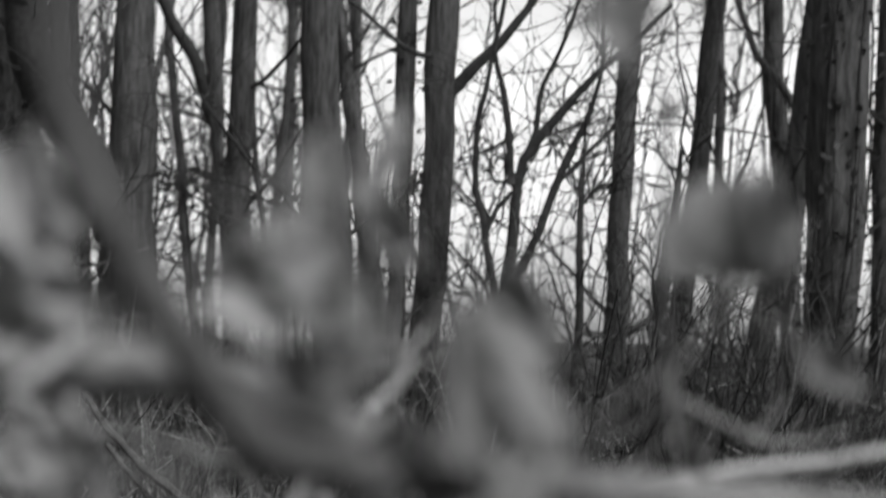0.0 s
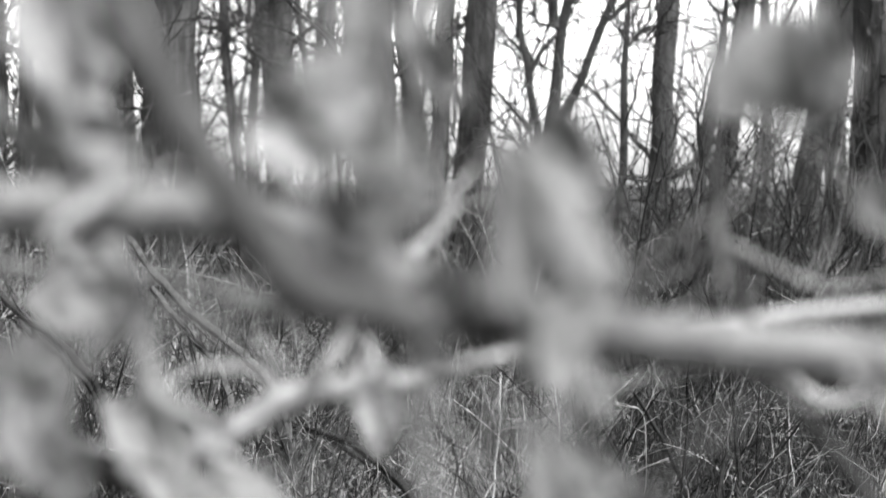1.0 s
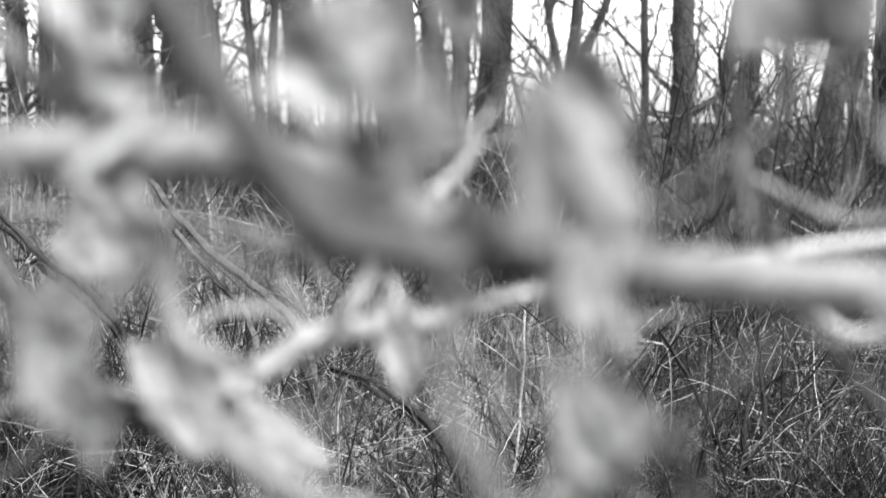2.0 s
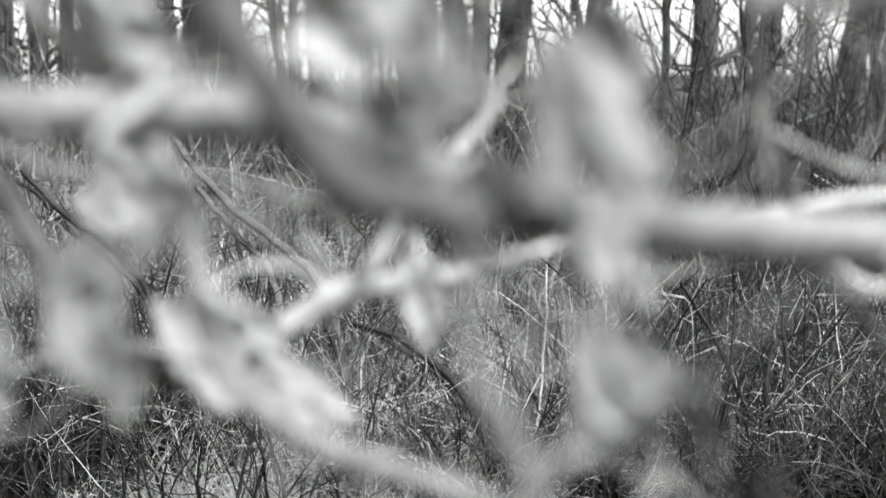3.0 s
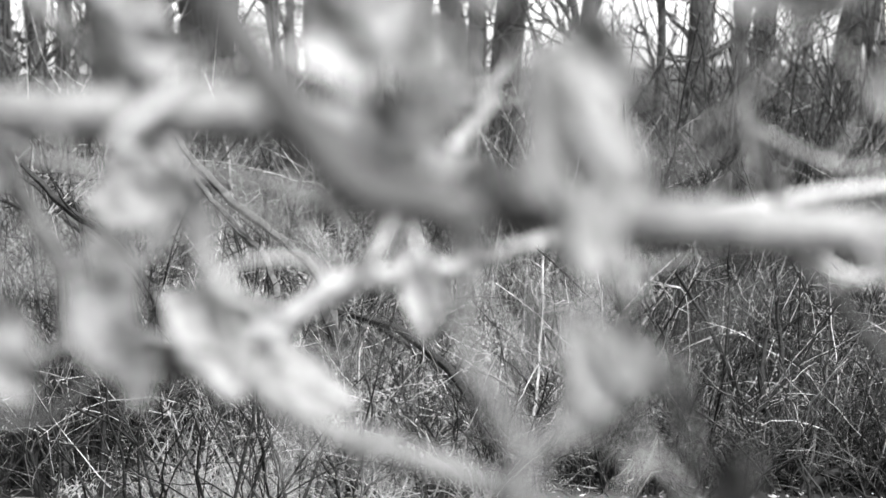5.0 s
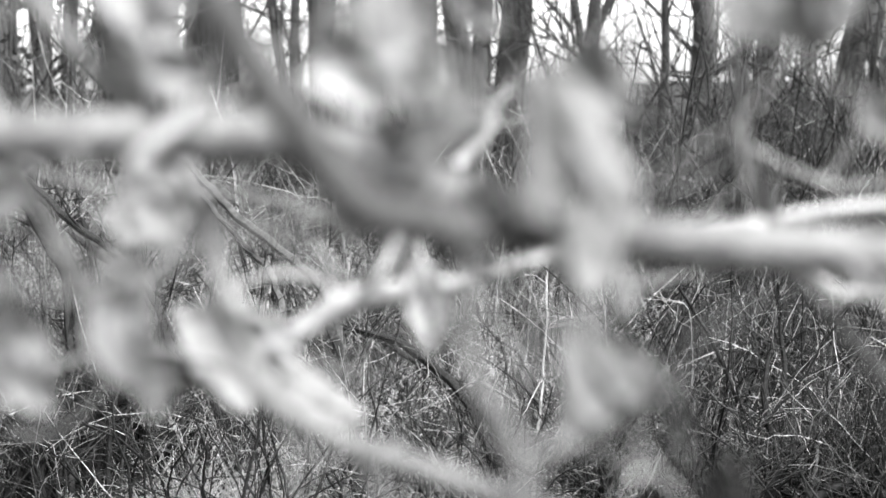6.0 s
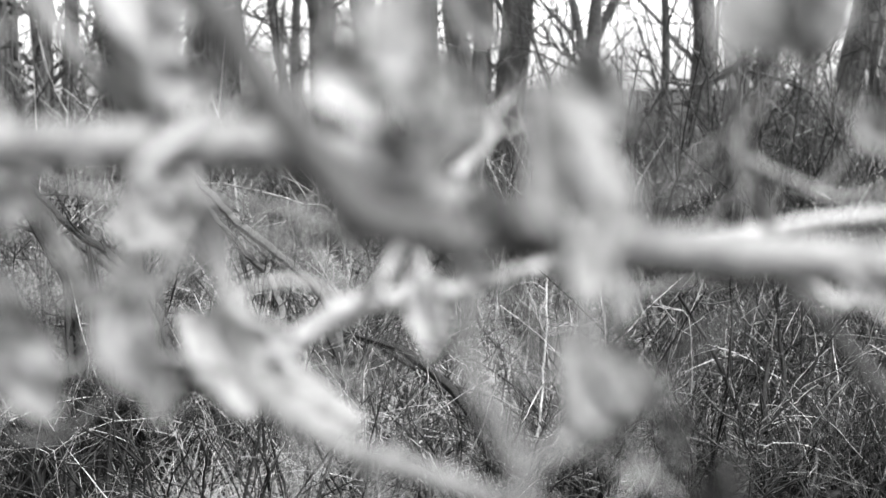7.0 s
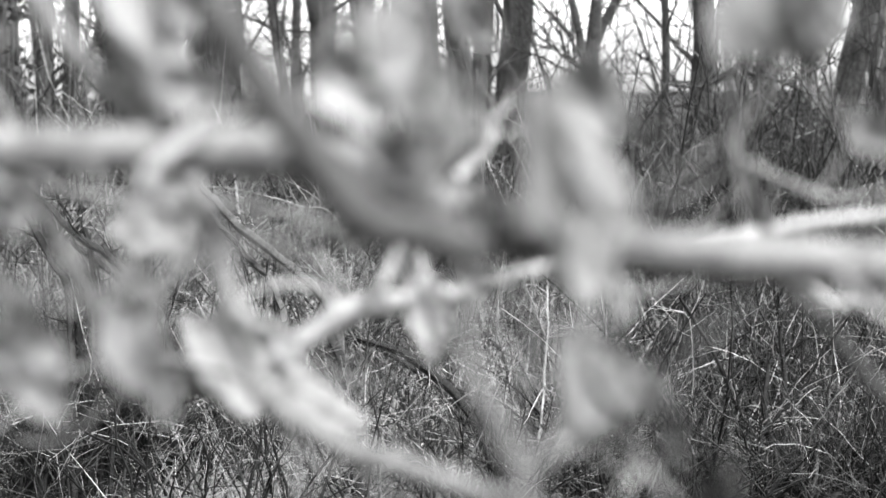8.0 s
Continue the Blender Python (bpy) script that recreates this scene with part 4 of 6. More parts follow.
for k, x in enumerate((0.25, 0.5, 0.72, 0.95, 1.15, 1.35, 1.55, 1.75)):
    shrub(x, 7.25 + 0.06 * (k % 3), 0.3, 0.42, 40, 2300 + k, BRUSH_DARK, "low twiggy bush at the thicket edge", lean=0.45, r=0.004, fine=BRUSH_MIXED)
# dense near-black bushes added between stems as painted shade
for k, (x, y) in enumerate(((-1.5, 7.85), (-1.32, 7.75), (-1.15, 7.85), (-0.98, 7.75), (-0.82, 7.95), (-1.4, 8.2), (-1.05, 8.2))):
    shrub(x, y, 0.3, 0.55, 34, 2200 + k, BRUSH_DARK, "low near-black bush standing in for shaded gaps", lean=0.3, r=0.005)
for k, (x, y, n, h) in enumerate(((-0.88, 7.05, 70, 0.42), (-0.72, 7.2, 60, 0.4), (-1.3, 7.2, 40, 0.3), (-0.2, 7.1, 50, 0.3), (0.15, 7.05, 60, 0.35), (0.32, 7.2, 50, 0.45), (-1.05, 7.3, 50, 0.36), (-0.45, 7.15, 50, 0.32), (-0.62, 7.1, 70, 0.55), (-0.35, 7.3, 70, 0.6), (-0.92, 7.5, 70, 0.6), (-0.1, 7.35, 60, 0.5))):
    grass_tuft(x, y + 0.12, n, h, 300 + k)


def leaf_litter():
    rng = np.random.default_rng(41)
    n = 34000
    y = np.where(rng.uniform(0, 1, n) < 0.96, rng.normal(5.3, 1.5, n), rng.uniform(7.1, 9.5, n))
    x = rng.normal(0, 2.2, n)
    keep = (y < 7.1) | (rng.uniform(0, 1, n) < 0.12)
    x, y = x[keep], y[keep]
    n = len(x)
    c = np.stack([x, y, ground_height(x, y) + rng.uniform(0.005, 0.03, n)], 1)
    a = rng.normal(0, 1, (n, 3)) * (1, 1, 0.45)
    a /= np.linalg.norm(a, axis=1)[:, None]
    b = np.cross(a, rng.normal(0, 0.3, (n, 3)) + (0, 0, 1))
    b /= np.linalg.norm(b, axis=1)[:, None]
    u = np.cross(a, b)
    s = rng.uniform(0.006, 0.017, n)[:, None]
    v = np.stack([c - a * s, c + b * s * 0.6 + u * s * 0.3, c + a * s, c - b * s * 0.6 + u * s * 0.3], 1).reshape(-1, 3)
    f = [(4 * i, 4 * i + 1, 4 * i + 2) for i in range(n)] + [(4 * i, 4 * i + 2, 4 * i + 3) for i in range(n)]
    tagged(new("fallen_leaves", mesh_of("fallen_leaves", v, f, LITTER, smooth=False)), "dry fallen leaves scattered over the ground", "leaf litter", kind="stuff")


leaf_litter()

# ---------- the maple in front ----------
maple = thing("maple_sapling", (-0.85, 1.05, 0.0), "young maple with smooth pale bark and withered leaves", "tree")
maple.location = (0, 0, 0)
limb(maple, BARK_LIMB, [(-0.85, 1.05, -0.05, 0.05), (-0.84, 1.05, 0.5, 0.042), (-0.86, 1.06, 1.2, 0.038), (-0.84, 1.07, 1.9, 0.032), (-0.86, 1.05, 2.6, 0.02)], "slim upright trunk", "trunk", node=0.2, step=0.02)
limb_a = limb(maple, BARK_LIMB, [(-0.84, 1.05, 1.42, 0.017), (-0.5, 1.0, 1.5, 0.0125), (-0.2336, 1.0012, 1.4779, 0.0122), (-0.2119, 1.0010, 1.4755, 0.0119), (-0.1442, 1.0008, 1.4735, 0.0117), (-0.0818, 1.0008, 1.4728, 0.0117), (-0.0386, 1.0001, 1.4636, 0.0114), (0.0046, 1.0086, 1.4435, 0.0112),
                       (0.0451, 0.9977, 1.4314, 0.0108), (0.0795, 0.9873, 1.4269, 0.0107), (0.1250, 0.9869, 1.4217, 0.0110), (0.1706, 0.9866, 1.4177, 0.0113), (0.1921, 0.9865, 1.4161, 0.0118), (0.2243, 0.9863, 1.4135, 0.0107), (0.2753, 0.9961, 1.4110, 0.0092), (0.3637, 1.0156, 1.4027, 0.0050)],
              "thick pale limb with rows of dark lenticels", sides=28, step=0.003, node=0.09, swell=0.03, rough=0.02)
limb(limb_a, BARK_BURR, [(0.0120, 1.0035, 1.4405, 0.0105), (0.0185, 0.9990, 1.4392, 0.0138), (0.0262, 0.9962, 1.4372, 0.0128), (0.0345, 0.9945, 1.4345, 0.0142), (0.0440, 0.9925, 1.4322, 0.0126), (0.0545, 0.9900, 1.4302, 0.0112)],
     "dark rough burr where the shoots leave the limb", "burr", sides=26, step=0.0015, node=0.011, swell=0.12, rough=0.16)
limb_b = limb(maple, BARK_DUSK, [(-0.85, 1.05, 2.1, 0.014), (-0.42, 0.9, 2.02, 0.009), (-0.17, 0.83, 1.88, 0.0076)] + nearer([(-0.1150, 0.9420, 1.7100, 0.0070), (-0.1180, 0.9400, 1.6500, 0.0070), (-0.1170, 0.9360, 1.6000, 0.0072), (-0.1110, 0.9330, 1.5650, 0.0078), (-0.0987, 0.9300, 1.5371, 0.0086), (-0.0853, 0.9300, 1.5144, 0.0088), (-0.0707, 0.9300, 1.4917, 0.0093), (-0.0572, 0.9300, 1.4727, 0.0098), (-0.0436, 0.9300, 1.4549, 0.0103), (-0.0342, 0.9300, 1.4434, 0.0106), (-0.0282, 0.9300, 1.4397, 0.0098), (-0.0161, 0.9300, 1.4386, 0.0088), (-0.0022, 0.9300, 1.4364, 0.0093), (0.0071, 0.9300, 1.4327, 0.0103), (0.0131, 0.9300, 1.4286, 0.0091), (0.0159, 0.9300, 1.4255, 0.0045)]), "dark drooping limb with a swollen knuckle", sides=22, step=0.003, node=0.07, swell=0.1)
limb_c = limb(maple, BARK_RING, [(-0.85, 1.06, 1.85, 0.011), (-0.4, 1.08, 1.72, 0.0075), (-0.2526, 1.0511, 1.6082, 0.0056), (-0.2191, 1.0487, 1.5768, 0.0054), (-0.2025, 1.0468, 1.5513, 0.0054), (-0.1832, 1.0447, 1.5229, 0.0051), (-0.1553, 1.0424, 1.4931, 0.0051), (-0.1303, 1.0402, 1.4632, 0.0054), (-0.1154, 1.0282, 1.4370, 0.0059), (-0.1059, 1.0159, 1.4071, 0.0058), (-0.0984, 1.0141, 1.3836, 0.0055),
                       (-0.0872, 1.0119, 1.3545, 0.0058), (-0.0658, 1.0106, 1.3369, 0.0061), (-0.0411, 1.0097, 1.3244, 0.0058), (-0.0025, 1.0087, 1.3118, 0.0055), (0.0305, 1.0078, 1.2998, 0.0053), (0.0719, 1.0069, 1.2877, 0.0044), (0.1144, 1.0163, 1.2795, 0.0025)],
              "pale curving limb with ring scars", sides=20, step=0.003, node=0.045, swell=0.08)
limb(maple, BARK_DUSK, [(-0.85, 1.06, 1.6, 0.01), (-0.55, 1.2, 1.55, 0.008)] + behind([(-0.2710, 1.1130, 1.4984, 0.0060), (-0.2353, 1.1110, 1.4710, 0.0057), (-0.2146, 1.1087, 1.4407, 0.0057), (-0.1969, 1.1063, 1.4090, 0.0054), (-0.1748, 1.1038, 1.3757, 0.0051), (-0.1524, 1.1023, 1.3559, 0.0054), (-0.1345, 1.1015, 1.3454, 0.0057), (-0.1215, 1.1065, 1.3458, 0.0051)]),
              "dark limb slanting down", sides=16, step=0.003, node=0.04, swell=0.08)
limb_e = limb(maple, BARK_PALE, behind([(-0.1378, 1.1035, 1.3452, 0.0054), (-0.1215, 1.1066, 1.3464, 0.0054), (-0.1083, 1.1120, 1.3510, 0.0060), (-0.0777, 1.1132, 1.3673, 0.0066), (-0.0533, 1.1143, 1.3818, 0.0071),
                       (-0.0289, 1.1147, 1.3878, 0.0056), (0.0046, 1.1150, 1.3920, 0.0034), (0.0350, 1.1157, 1.4007, 0.0028), (0.0655, 1.1162, 1.4076, 0.0029), (0.1203, 1.1170, 1.4178, 0.0030), (0.1659, 1.1173, 1.4227, 0.0031), (0.1963, 1.1177, 1.4274, 0.0032), (0.2389, 1.1181, 1.4321, 0.0030), (0.2785, 1.1187, 1.4400, 0.0024)]),
              "pale sinuous limb behind the others", sides=16, step=0.003, node=0.04, swell=0.1)
# the stem that rises from below
stem = thing("maple_seedling", (0, 0, 0), "slender upright maple shoot, thin bark toned for shade", "tree")
limb_r = limb(stem, BARK_STEM, [(0.40, 1.34, -0.03, 0.009), (0.39, 1.32, 0.55, 0.0075), (0.36, 1.3, 1.0, 0.006)] + behind([(0.2675, 1.0477, 1.2970, 0.0040), (0.2335, 1.0506, 1.3347, 0.0040), (0.2164, 1.0519, 1.3527, 0.0037), (0.2023, 1.0532, 1.3695, 0.0037), (0.1895, 1.0544, 1.3851, 0.0034), (0.1784, 1.0654, 1.3981, 0.0035), (0.1688, 1.0775, 1.4259, 0.0035), (0.1588, 1.0792, 1.4494, 0.0032), (0.1540, 1.0803, 1.4640, 0.0032),
                       (0.1508, 1.0821, 1.4874, 0.0029), (0.1488, 1.0843, 1.5167, 0.0029), (0.1480, 1.0865, 1.5459, 0.0023), (0.1502, 1.0891, 1.5809, 0.0018), (0.1478, 1.0922, 1.6218, 0.0012)]), "slender shoot toned for shade", sides=12, node=0.04, swell=0.15)

T, D = BARK_TWIG, BARK_DARK_TWIG
# shoots of the thick limb
twig(limb_a, T, [(-0.0933, 1.0000, 1.4621, 0.0033), (-0.0918, 0.9995, 1.4561, 0.0022), (-0.0871, 0.9984, 1.4412, 0.0018), (-0.0797, 0.9974, 1.4276, 0.0018), (-0.0663, 0.9963, 1.4139, 0.0018), (-0.0555, 0.9958, 1.4070, 0.0018), (-0.0339, 0.9955, 1.4027, 0.0016), (-0.0136, 0.9950, 1.3962, 0.0015), (0.0012, 0.9944, 1.3874, 0.0015), (0.0228, 0.9941, 1.3838, 0.0014), (0.0418, 0.9942, 1.3847, 0.0012)], "long drooping shoot", node=0.014)
twig(limb_a, T, [(0.1874, 0.9761, 1.4117, 0.0048), (0.1933, 0.9654, 1.4028, 0.0039), (0.2037, 0.9648, 1.3945, 0.0034), (0.2245, 0.9637, 1.3801, 0.0026)])
twig(limb_a, T, [(0.1976, 0.9872, 1.4262, 0.0021), (0.2023, 0.9778, 1.4335, 0.0019), (0.2090, 0.9784, 1.4421, 0.0016), (0.2171, 0.9790, 1.4505, 0.0008)])
twig(limb_a, D, [(0.0325, 0.9871, 1.4242, 0.0035), (0.0351, 0.9866, 1.4175, 0.0027), (0.0401, 0.9848, 1.3934, 0.0021), (0.0471, 0.9831, 1.3705, 0.0021), (0.0544, 0.9817, 1.3530, 0.0019), (0.0570, 0.9811, 1.3450, 0.0016)])
twig(limb_a, T, [(0.0780, 0.9863, 1.4143, 0.0027), (0.0785, 0.9847, 1.3929, 0.0030), (0.0814, 0.9825, 1.3634, 0.0030), (0.0851, 0.9808, 1.3406, 0.0030), (0.0943, 0.9795, 1.3231, 0.0030), (0.1075, 0.9782, 1.3055, 0.0030), (0.1260, 0.9766, 1.2852, 0.0021)], "hanging beaded shoot", node=0.018)
twig(limb_a, T, [(0.0929, 0.9791, 1.3178, 0.0013), (0.0831, 0.9745, 1.3241, 0.0012), (0.0709, 0.9704, 1.3352, 0.0012)])
twig(limb_a, T, [(0.0942, 0.9790, 1.3172, 0.0013), (0.0804, 0.9743, 1.3210, 0.0011), (0.0708, 0.9700, 1.3305, 0.0009)])
twig(limb_a, BARK_PALE, [(0.0929, 0.9790, 1.3172, 0.0013), (0.0856, 0.9737, 1.3129, 0.0013), (0.0758, 0.9680, 1.3039, 0.0011)])
twig(limb_a, D, [(0.0049, 1.0007, 1.4722, 0.0014), (0.0210, 0.9908, 1.4728, 0.0013), (0.0315, 0.9812, 1.4793, 0.0013), (0.0363, 0.9816, 1.4840, 0.0008)])
twig(limb_a, D, [(0.0591, 1.0005, 1.4691, 0.0016), (0.0729, 1.0017, 1.4852, 0.0018), (0.0867, 1.0035, 1.5093, 0.0018), (0.0979, 1.0056, 1.5362, 0.0018), (0.1049, 1.0071, 1.5564, 0.0016), (0.1094, 1.0093, 1.5861, 0.0014)])
twig(limb_a, D, [(0.0676, 0.9629, 1.5026, 0.0013), (0.0795, 0.9644, 1.5220, 0.0013), (0.0889, 0.9658, 1.5413, 0.0013), (0.0970, 0.9676, 1.5646, 0.0010)])
twig(limb_a, T, [(0.0818, 0.9984, 1.4415, 0.0016), (0.1037, 0.9993, 1.4537, 0.0015), (0.1214, 1.0002, 1.4656, 0.0015), (0.1406, 1.0012, 1.4789, 0.0016), (0.1543, 1.0024, 1.4950, 0.0016), (0.1627, 1.0036, 1.5097, 0.0019), (0.1638, 1.0040, 1.5151, 0.0008)], "beaded shoot", node=0.006, swell=0.4)
twig(limb_a, T, [(0.1638, 1.0038, 1.5124, 0.0014), (0.1695, 1.0040, 1.5150, 0.0011), (0.1741, 1.0040, 1.5158, 0.0005)])
twig(limb_a, BARK_PALE, [(-0.2111, 0.9836, 1.3772, 0.0016), (-0.1950, 0.9833, 1.3743, 0.0016), (-0.1709, 0.9831, 1.3706, 0.0016), (-0.1494, 0.9830, 1.3703, 0.0016), (-0.1373, 0.9833, 1.3742, 0.0011)])
twig(limb_a, T, [(-0.2245, 0.9757, 1.4057, 0.0013), (-0.2086, 0.9757, 1.4055, 0.0013), (-0.1966, 0.9760, 1.4101, 0.0013), (-0.1831, 0.9770, 1.4232, 0.0016), (-0.1769, 0.9776, 1.4310, 0.0008)])
# shoots of the dark limb
twig(limb_b, T, nearer([(-0.0312, 0.9277, 1.4346, 0.0035), (-0.0517, 0.9326, 1.4333, 0.0030), (-0.0745, 0.9326, 1.4330, 0.0030), (-0.0979, 0.9374, 1.4304, 0.0033), (-0.1183, 0.9369, 1.4236, 0.0033), (-0.1414, 0.9360, 1.4117, 0.0033), (-0.1644, 0.9356, 1.4058, 0.0033), (-0.1848, 0.9359, 1.4104, 0.0031), (-0.1999, 0.9366, 1.4190, 0.0028), (-0.2227, 0.9378, 1.4350, 0.0020)]), "smooth drooping shoot", node=0.05, swell=0.05)
twig(limb_b, T, nearer([(0.0110, 0.9268, 1.4228, 0.0055), (0.0103, 0.9255, 1.4052, 0.0048), (0.0105, 0.9238, 1.3826, 0.0050), (0.0159, 0.9227, 1.3674, 0.0053), (0.0245, 0.9218, 1.3560, 0.0058), (0.0294, 0.9206, 1.3396, 0.0063), (0.0349, 0.9190, 1.3194, 0.0063), (0.0402, 0.9175, 1.2992, 0.0045)]), "hanging pale shoot", sides=14, node=0.03, swell=0.1)
twig(limb_b, BARK_PALE, nearer([(0.0146, 0.9226, 1.3662, 0.0025), (0.0209, 0.9313, 1.3494, 0.0025), (0.0284, 0.9306, 1.3404, 0.0020)]))
twig(limb_b, T, nearer([(0.0180, 0.9370, 1.4244, 0.0025), (0.0245, 0.9461, 1.4127, 0.0026), (0.0449, 0.9450, 1.3976, 0.0026), (0.0654, 0.9440, 1.3840, 0.0028), (0.0807, 0.9431, 1.3720, 0.0028), (0.0935, 0.9424, 1.3631, 0.0026), (0.1064, 0.9426, 1.3660, 0.0015)]), "slanting shoot", node=0.03, swell=0.1)
twig(limb_b, T, nearer([(0.0704, 0.9666, 1.4187, 0.0024), (0.0654, 0.9499, 1.3968, 0.0028), (0.0607, 0.9434, 1.3768, 0.0031), (0.0547, 0.9419, 1.3564, 0.0031), (0.0507, 0.9408, 1.3423, 0.0031), (0.0376, 0.9393, 1.3219, 0.0028), (0.0335, 0.9384, 1.3104, 0.0026)]), node=0.03)
twig(limb_b, T, nearer([(0.0322, 0.9305, 1.3378, 0.0041), (0.0458, 0.9206, 1.3401, 0.0038), (0.0622, 0.9208, 1.3422, 0.0035), (0.0686, 0.9212, 1.3479, 0.0023)]), node=0.03)
twig(limb_b, D, nearer([(0.0609, 0.9207, 1.3417, 0.0025), (0.0729, 0.9116, 1.3532, 0.0022), (0.0895, 0.9028, 1.3698, 0.0020), (0.1020, 0.9034, 1.3778, 0.0020), (0.1206, 0.9039, 1.3849, 0.0017)]), node=0.03)
twig(limb_b, D, nearer([(0.0853, 0.8977, 1.3689, 0.0022), (0.0901, 0.8834, 1.3794, 0.0027), (0.1023, 0.8645, 1.3937, 0.0026), (0.1190, 0.8653, 1.4052, 0.0024), (0.1321, 0.8660, 1.4145, 0.0014)]))
twig(limb_b, T, nearer([(-0.0501, 0.9410, 1.4774, 0.0028), (-0.0390, 0.9454, 1.4694, 0.0026), (-0.0263, 0.9503, 1.4678, 0.0026), (-0.0134, 0.9557, 1.4739, 0.0023), (-0.0003, 0.9617, 1.4866, 0.0016)]))
twig(limb_b, T, nearer([(-0.0316, 0.9570, 1.5578, 0.0023), (-0.0307, 0.9547, 1.5270, 0.0023), (-0.0291, 0.9520, 1.4910, 0.0021), (-0.0264, 0.9495, 1.4575, 0.0021), (-0.0238, 0.9382, 1.4402, 0.0023)]), node=0.03)
twig(limb_b, T, nearer([(-0.1643, 0.9313, 1.4828, 0.0020), (-0.1569, 0.9302, 1.4676, 0.0020), (-0.1470, 0.9289, 1.4499, 0.0020), (-0.1328, 0.9327, 1.4343, 0.0025), (-0.1158, 0.9371, 1.4256, 0.0023)]), node=0.04, swell=0.05)
twig(limb_b, D, nearer([(-0.0568, 0.9665, 1.5509, 0.0026), (-0.0466, 0.9652, 1.5326, 0.0026), (-0.0360, 0.9541, 1.5193, 0.0023), (-0.0233, 0.9530, 1.5037, 0.0021)]))
twig(limb_b, D, [(-0.0437, 1.0049, 1.5280, 0.0019), (-0.0395, 1.0056, 1.5366, 0.0022), (-0.0361, 1.0068, 1.5528, 0.0019), (-0.0317, 1.0086, 1.5770, 0.0014)])
# shoots of the curving limb
twig(limb_c, BARK_PALE, [(-0.1015, 1.0153, 1.3988, 0.0039), (-0.0932, 1.0048, 1.3929, 0.0025), (-0.0810, 1.0043, 1.3859, 0.0025), (-0.0729, 1.0032, 1.3721, 0.0022), (-0.0621, 1.0028, 1.3657, 0.0021)], "arching shoot", node=0.02)
twig(limb_c, T, [(-0.0632, 1.0028, 1.3663, 0.0021), (-0.0512, 1.0025, 1.3618, 0.0019), (-0.0403, 1.0022, 1.3589, 0.0018), (-0.0265, 1.0026, 1.3642, 0.0016), (-0.0210, 1.0029, 1.3679, 0.0016)], node=0.01)
twig(limb_c, D, [(-0.0215, 1.0029, 1.3674, 0.0016), (-0.0086, 1.0034, 1.3741, 0.0015), (0.0088, 1.0039, 1.3807, 0.0012)], "dark end of the arching shoot", node=0.008)
twig(limb_c, D, [(-0.0141, 1.0033, 1.3728, 0.0016), (-0.0113, 1.0036, 1.3777, 0.0014), (-0.0079, 1.0040, 1.3823, 0.0008)])
twig(limb_c, D, [(-0.0204, 1.0029, 1.3674, 0.0014), (-0.0206, 1.0032, 1.3723, 0.0011), (-0.0200, 1.0035, 1.3761, 0.0008)])
twig(limb_c, D, [(-0.0403, 0.9898, 1.3262, 0.0024), (-0.0294, 0.9900, 1.3296, 0.0016), (-0.0190, 0.9905, 1.3362, 0.0015), (-0.0124, 0.9913, 1.3470, 0.0016), (-0.0087, 0.9919, 1.3550, 0.0011)], node=0.007)
twig(limb_c, BARK_PALE, [(-0.0087, 0.9920, 1.3556, 0.0008), (-0.0041, 0.9919, 1.3542, 0.0008)])
twig(limb_c, T, [(0.0008, 1.0086, 1.3107, 0.0028), (0.0047, 1.0088, 1.3134, 0.0014), (0.0142, 1.0096, 1.3229, 0.0012), (0.0254, 1.0103, 1.3330, 0.0010), (0.0325, 1.0116, 1.3502, 0.0008)], node=0.006)
twig(limb_c, T, [(-0.0942, 1.0437, 1.3772, 0.0017), (-0.0816, 1.0428, 1.3643, 0.0017), (-0.0651, 1.0525, 1.3599, 0.0017), (-0.0421, 1.0527, 1.3625, 0.0017), (-0.0276, 1.0533, 1.3709, 0.0017), (-0.0160, 1.0540, 1.3808, 0.0011)])
twig(limb_c, T, [(-0.1566, 1.0323, 1.4918, 0.0034), (-0.1468, 1.0225, 1.4945, 0.0019), (-0.1404, 1.0124, 1.4940, 0.0008)])
twig(limb_c, T, [(-0.0425, 1.0291, 1.3159, 0.0031), (-0.0382, 1.0382, 1.3041, 0.0028), (-0.0241, 1.0375, 1.2946, 0.0026), (-0.0085, 1.0368, 1.2853, 0.0020)])
twig(limb_c, T, [(-0.2092, 0.9948, 1.5271, 0.0016), (-0.1971, 0.9951, 1.5307, 0.0016), (-0.1876, 0.9957, 1.5381, 0.0016), (-0.1813, 0.9962, 1.5447, 0.0019), (-0.1770, 1.0073, 1.5599, 0.0016)])
twig(limb_c, T, [(-0.1821, 0.9961, 1.5439, 0.0013), (-0.1697, 0.9858, 1.5396, 0.0011), (-0.1560, 0.9853, 1.5333, 0.0009)])
twig(limb_c, T, [(-0.1810, 0.9963, 1.5465, 0.0011), (-0.1670, 0.9861, 1.5441, 0.0011), (-0.1564, 0.9858, 1.5400, 0.0008)])
twig(limb_c, T, [(-0.0841, 1.0036, 1.5101, 0.0014), (-0.0718, 1.0041, 1.5167, 0.0015), (-0.0595, 1.0047, 1.5247, 0.0016), (-0.0485, 1.0054, 1.5340, 0.0016), (-0.0376, 1.0059, 1.5409, 0.0009)], node=0.008)
twig(limb_c, D, [(-0.0499, 1.0053, 1.5326, 0.0016), (-0.0517, 1.0056, 1.5367, 0.0016), (-0.0520, 1.0058, 1.5400, 0.0014)])
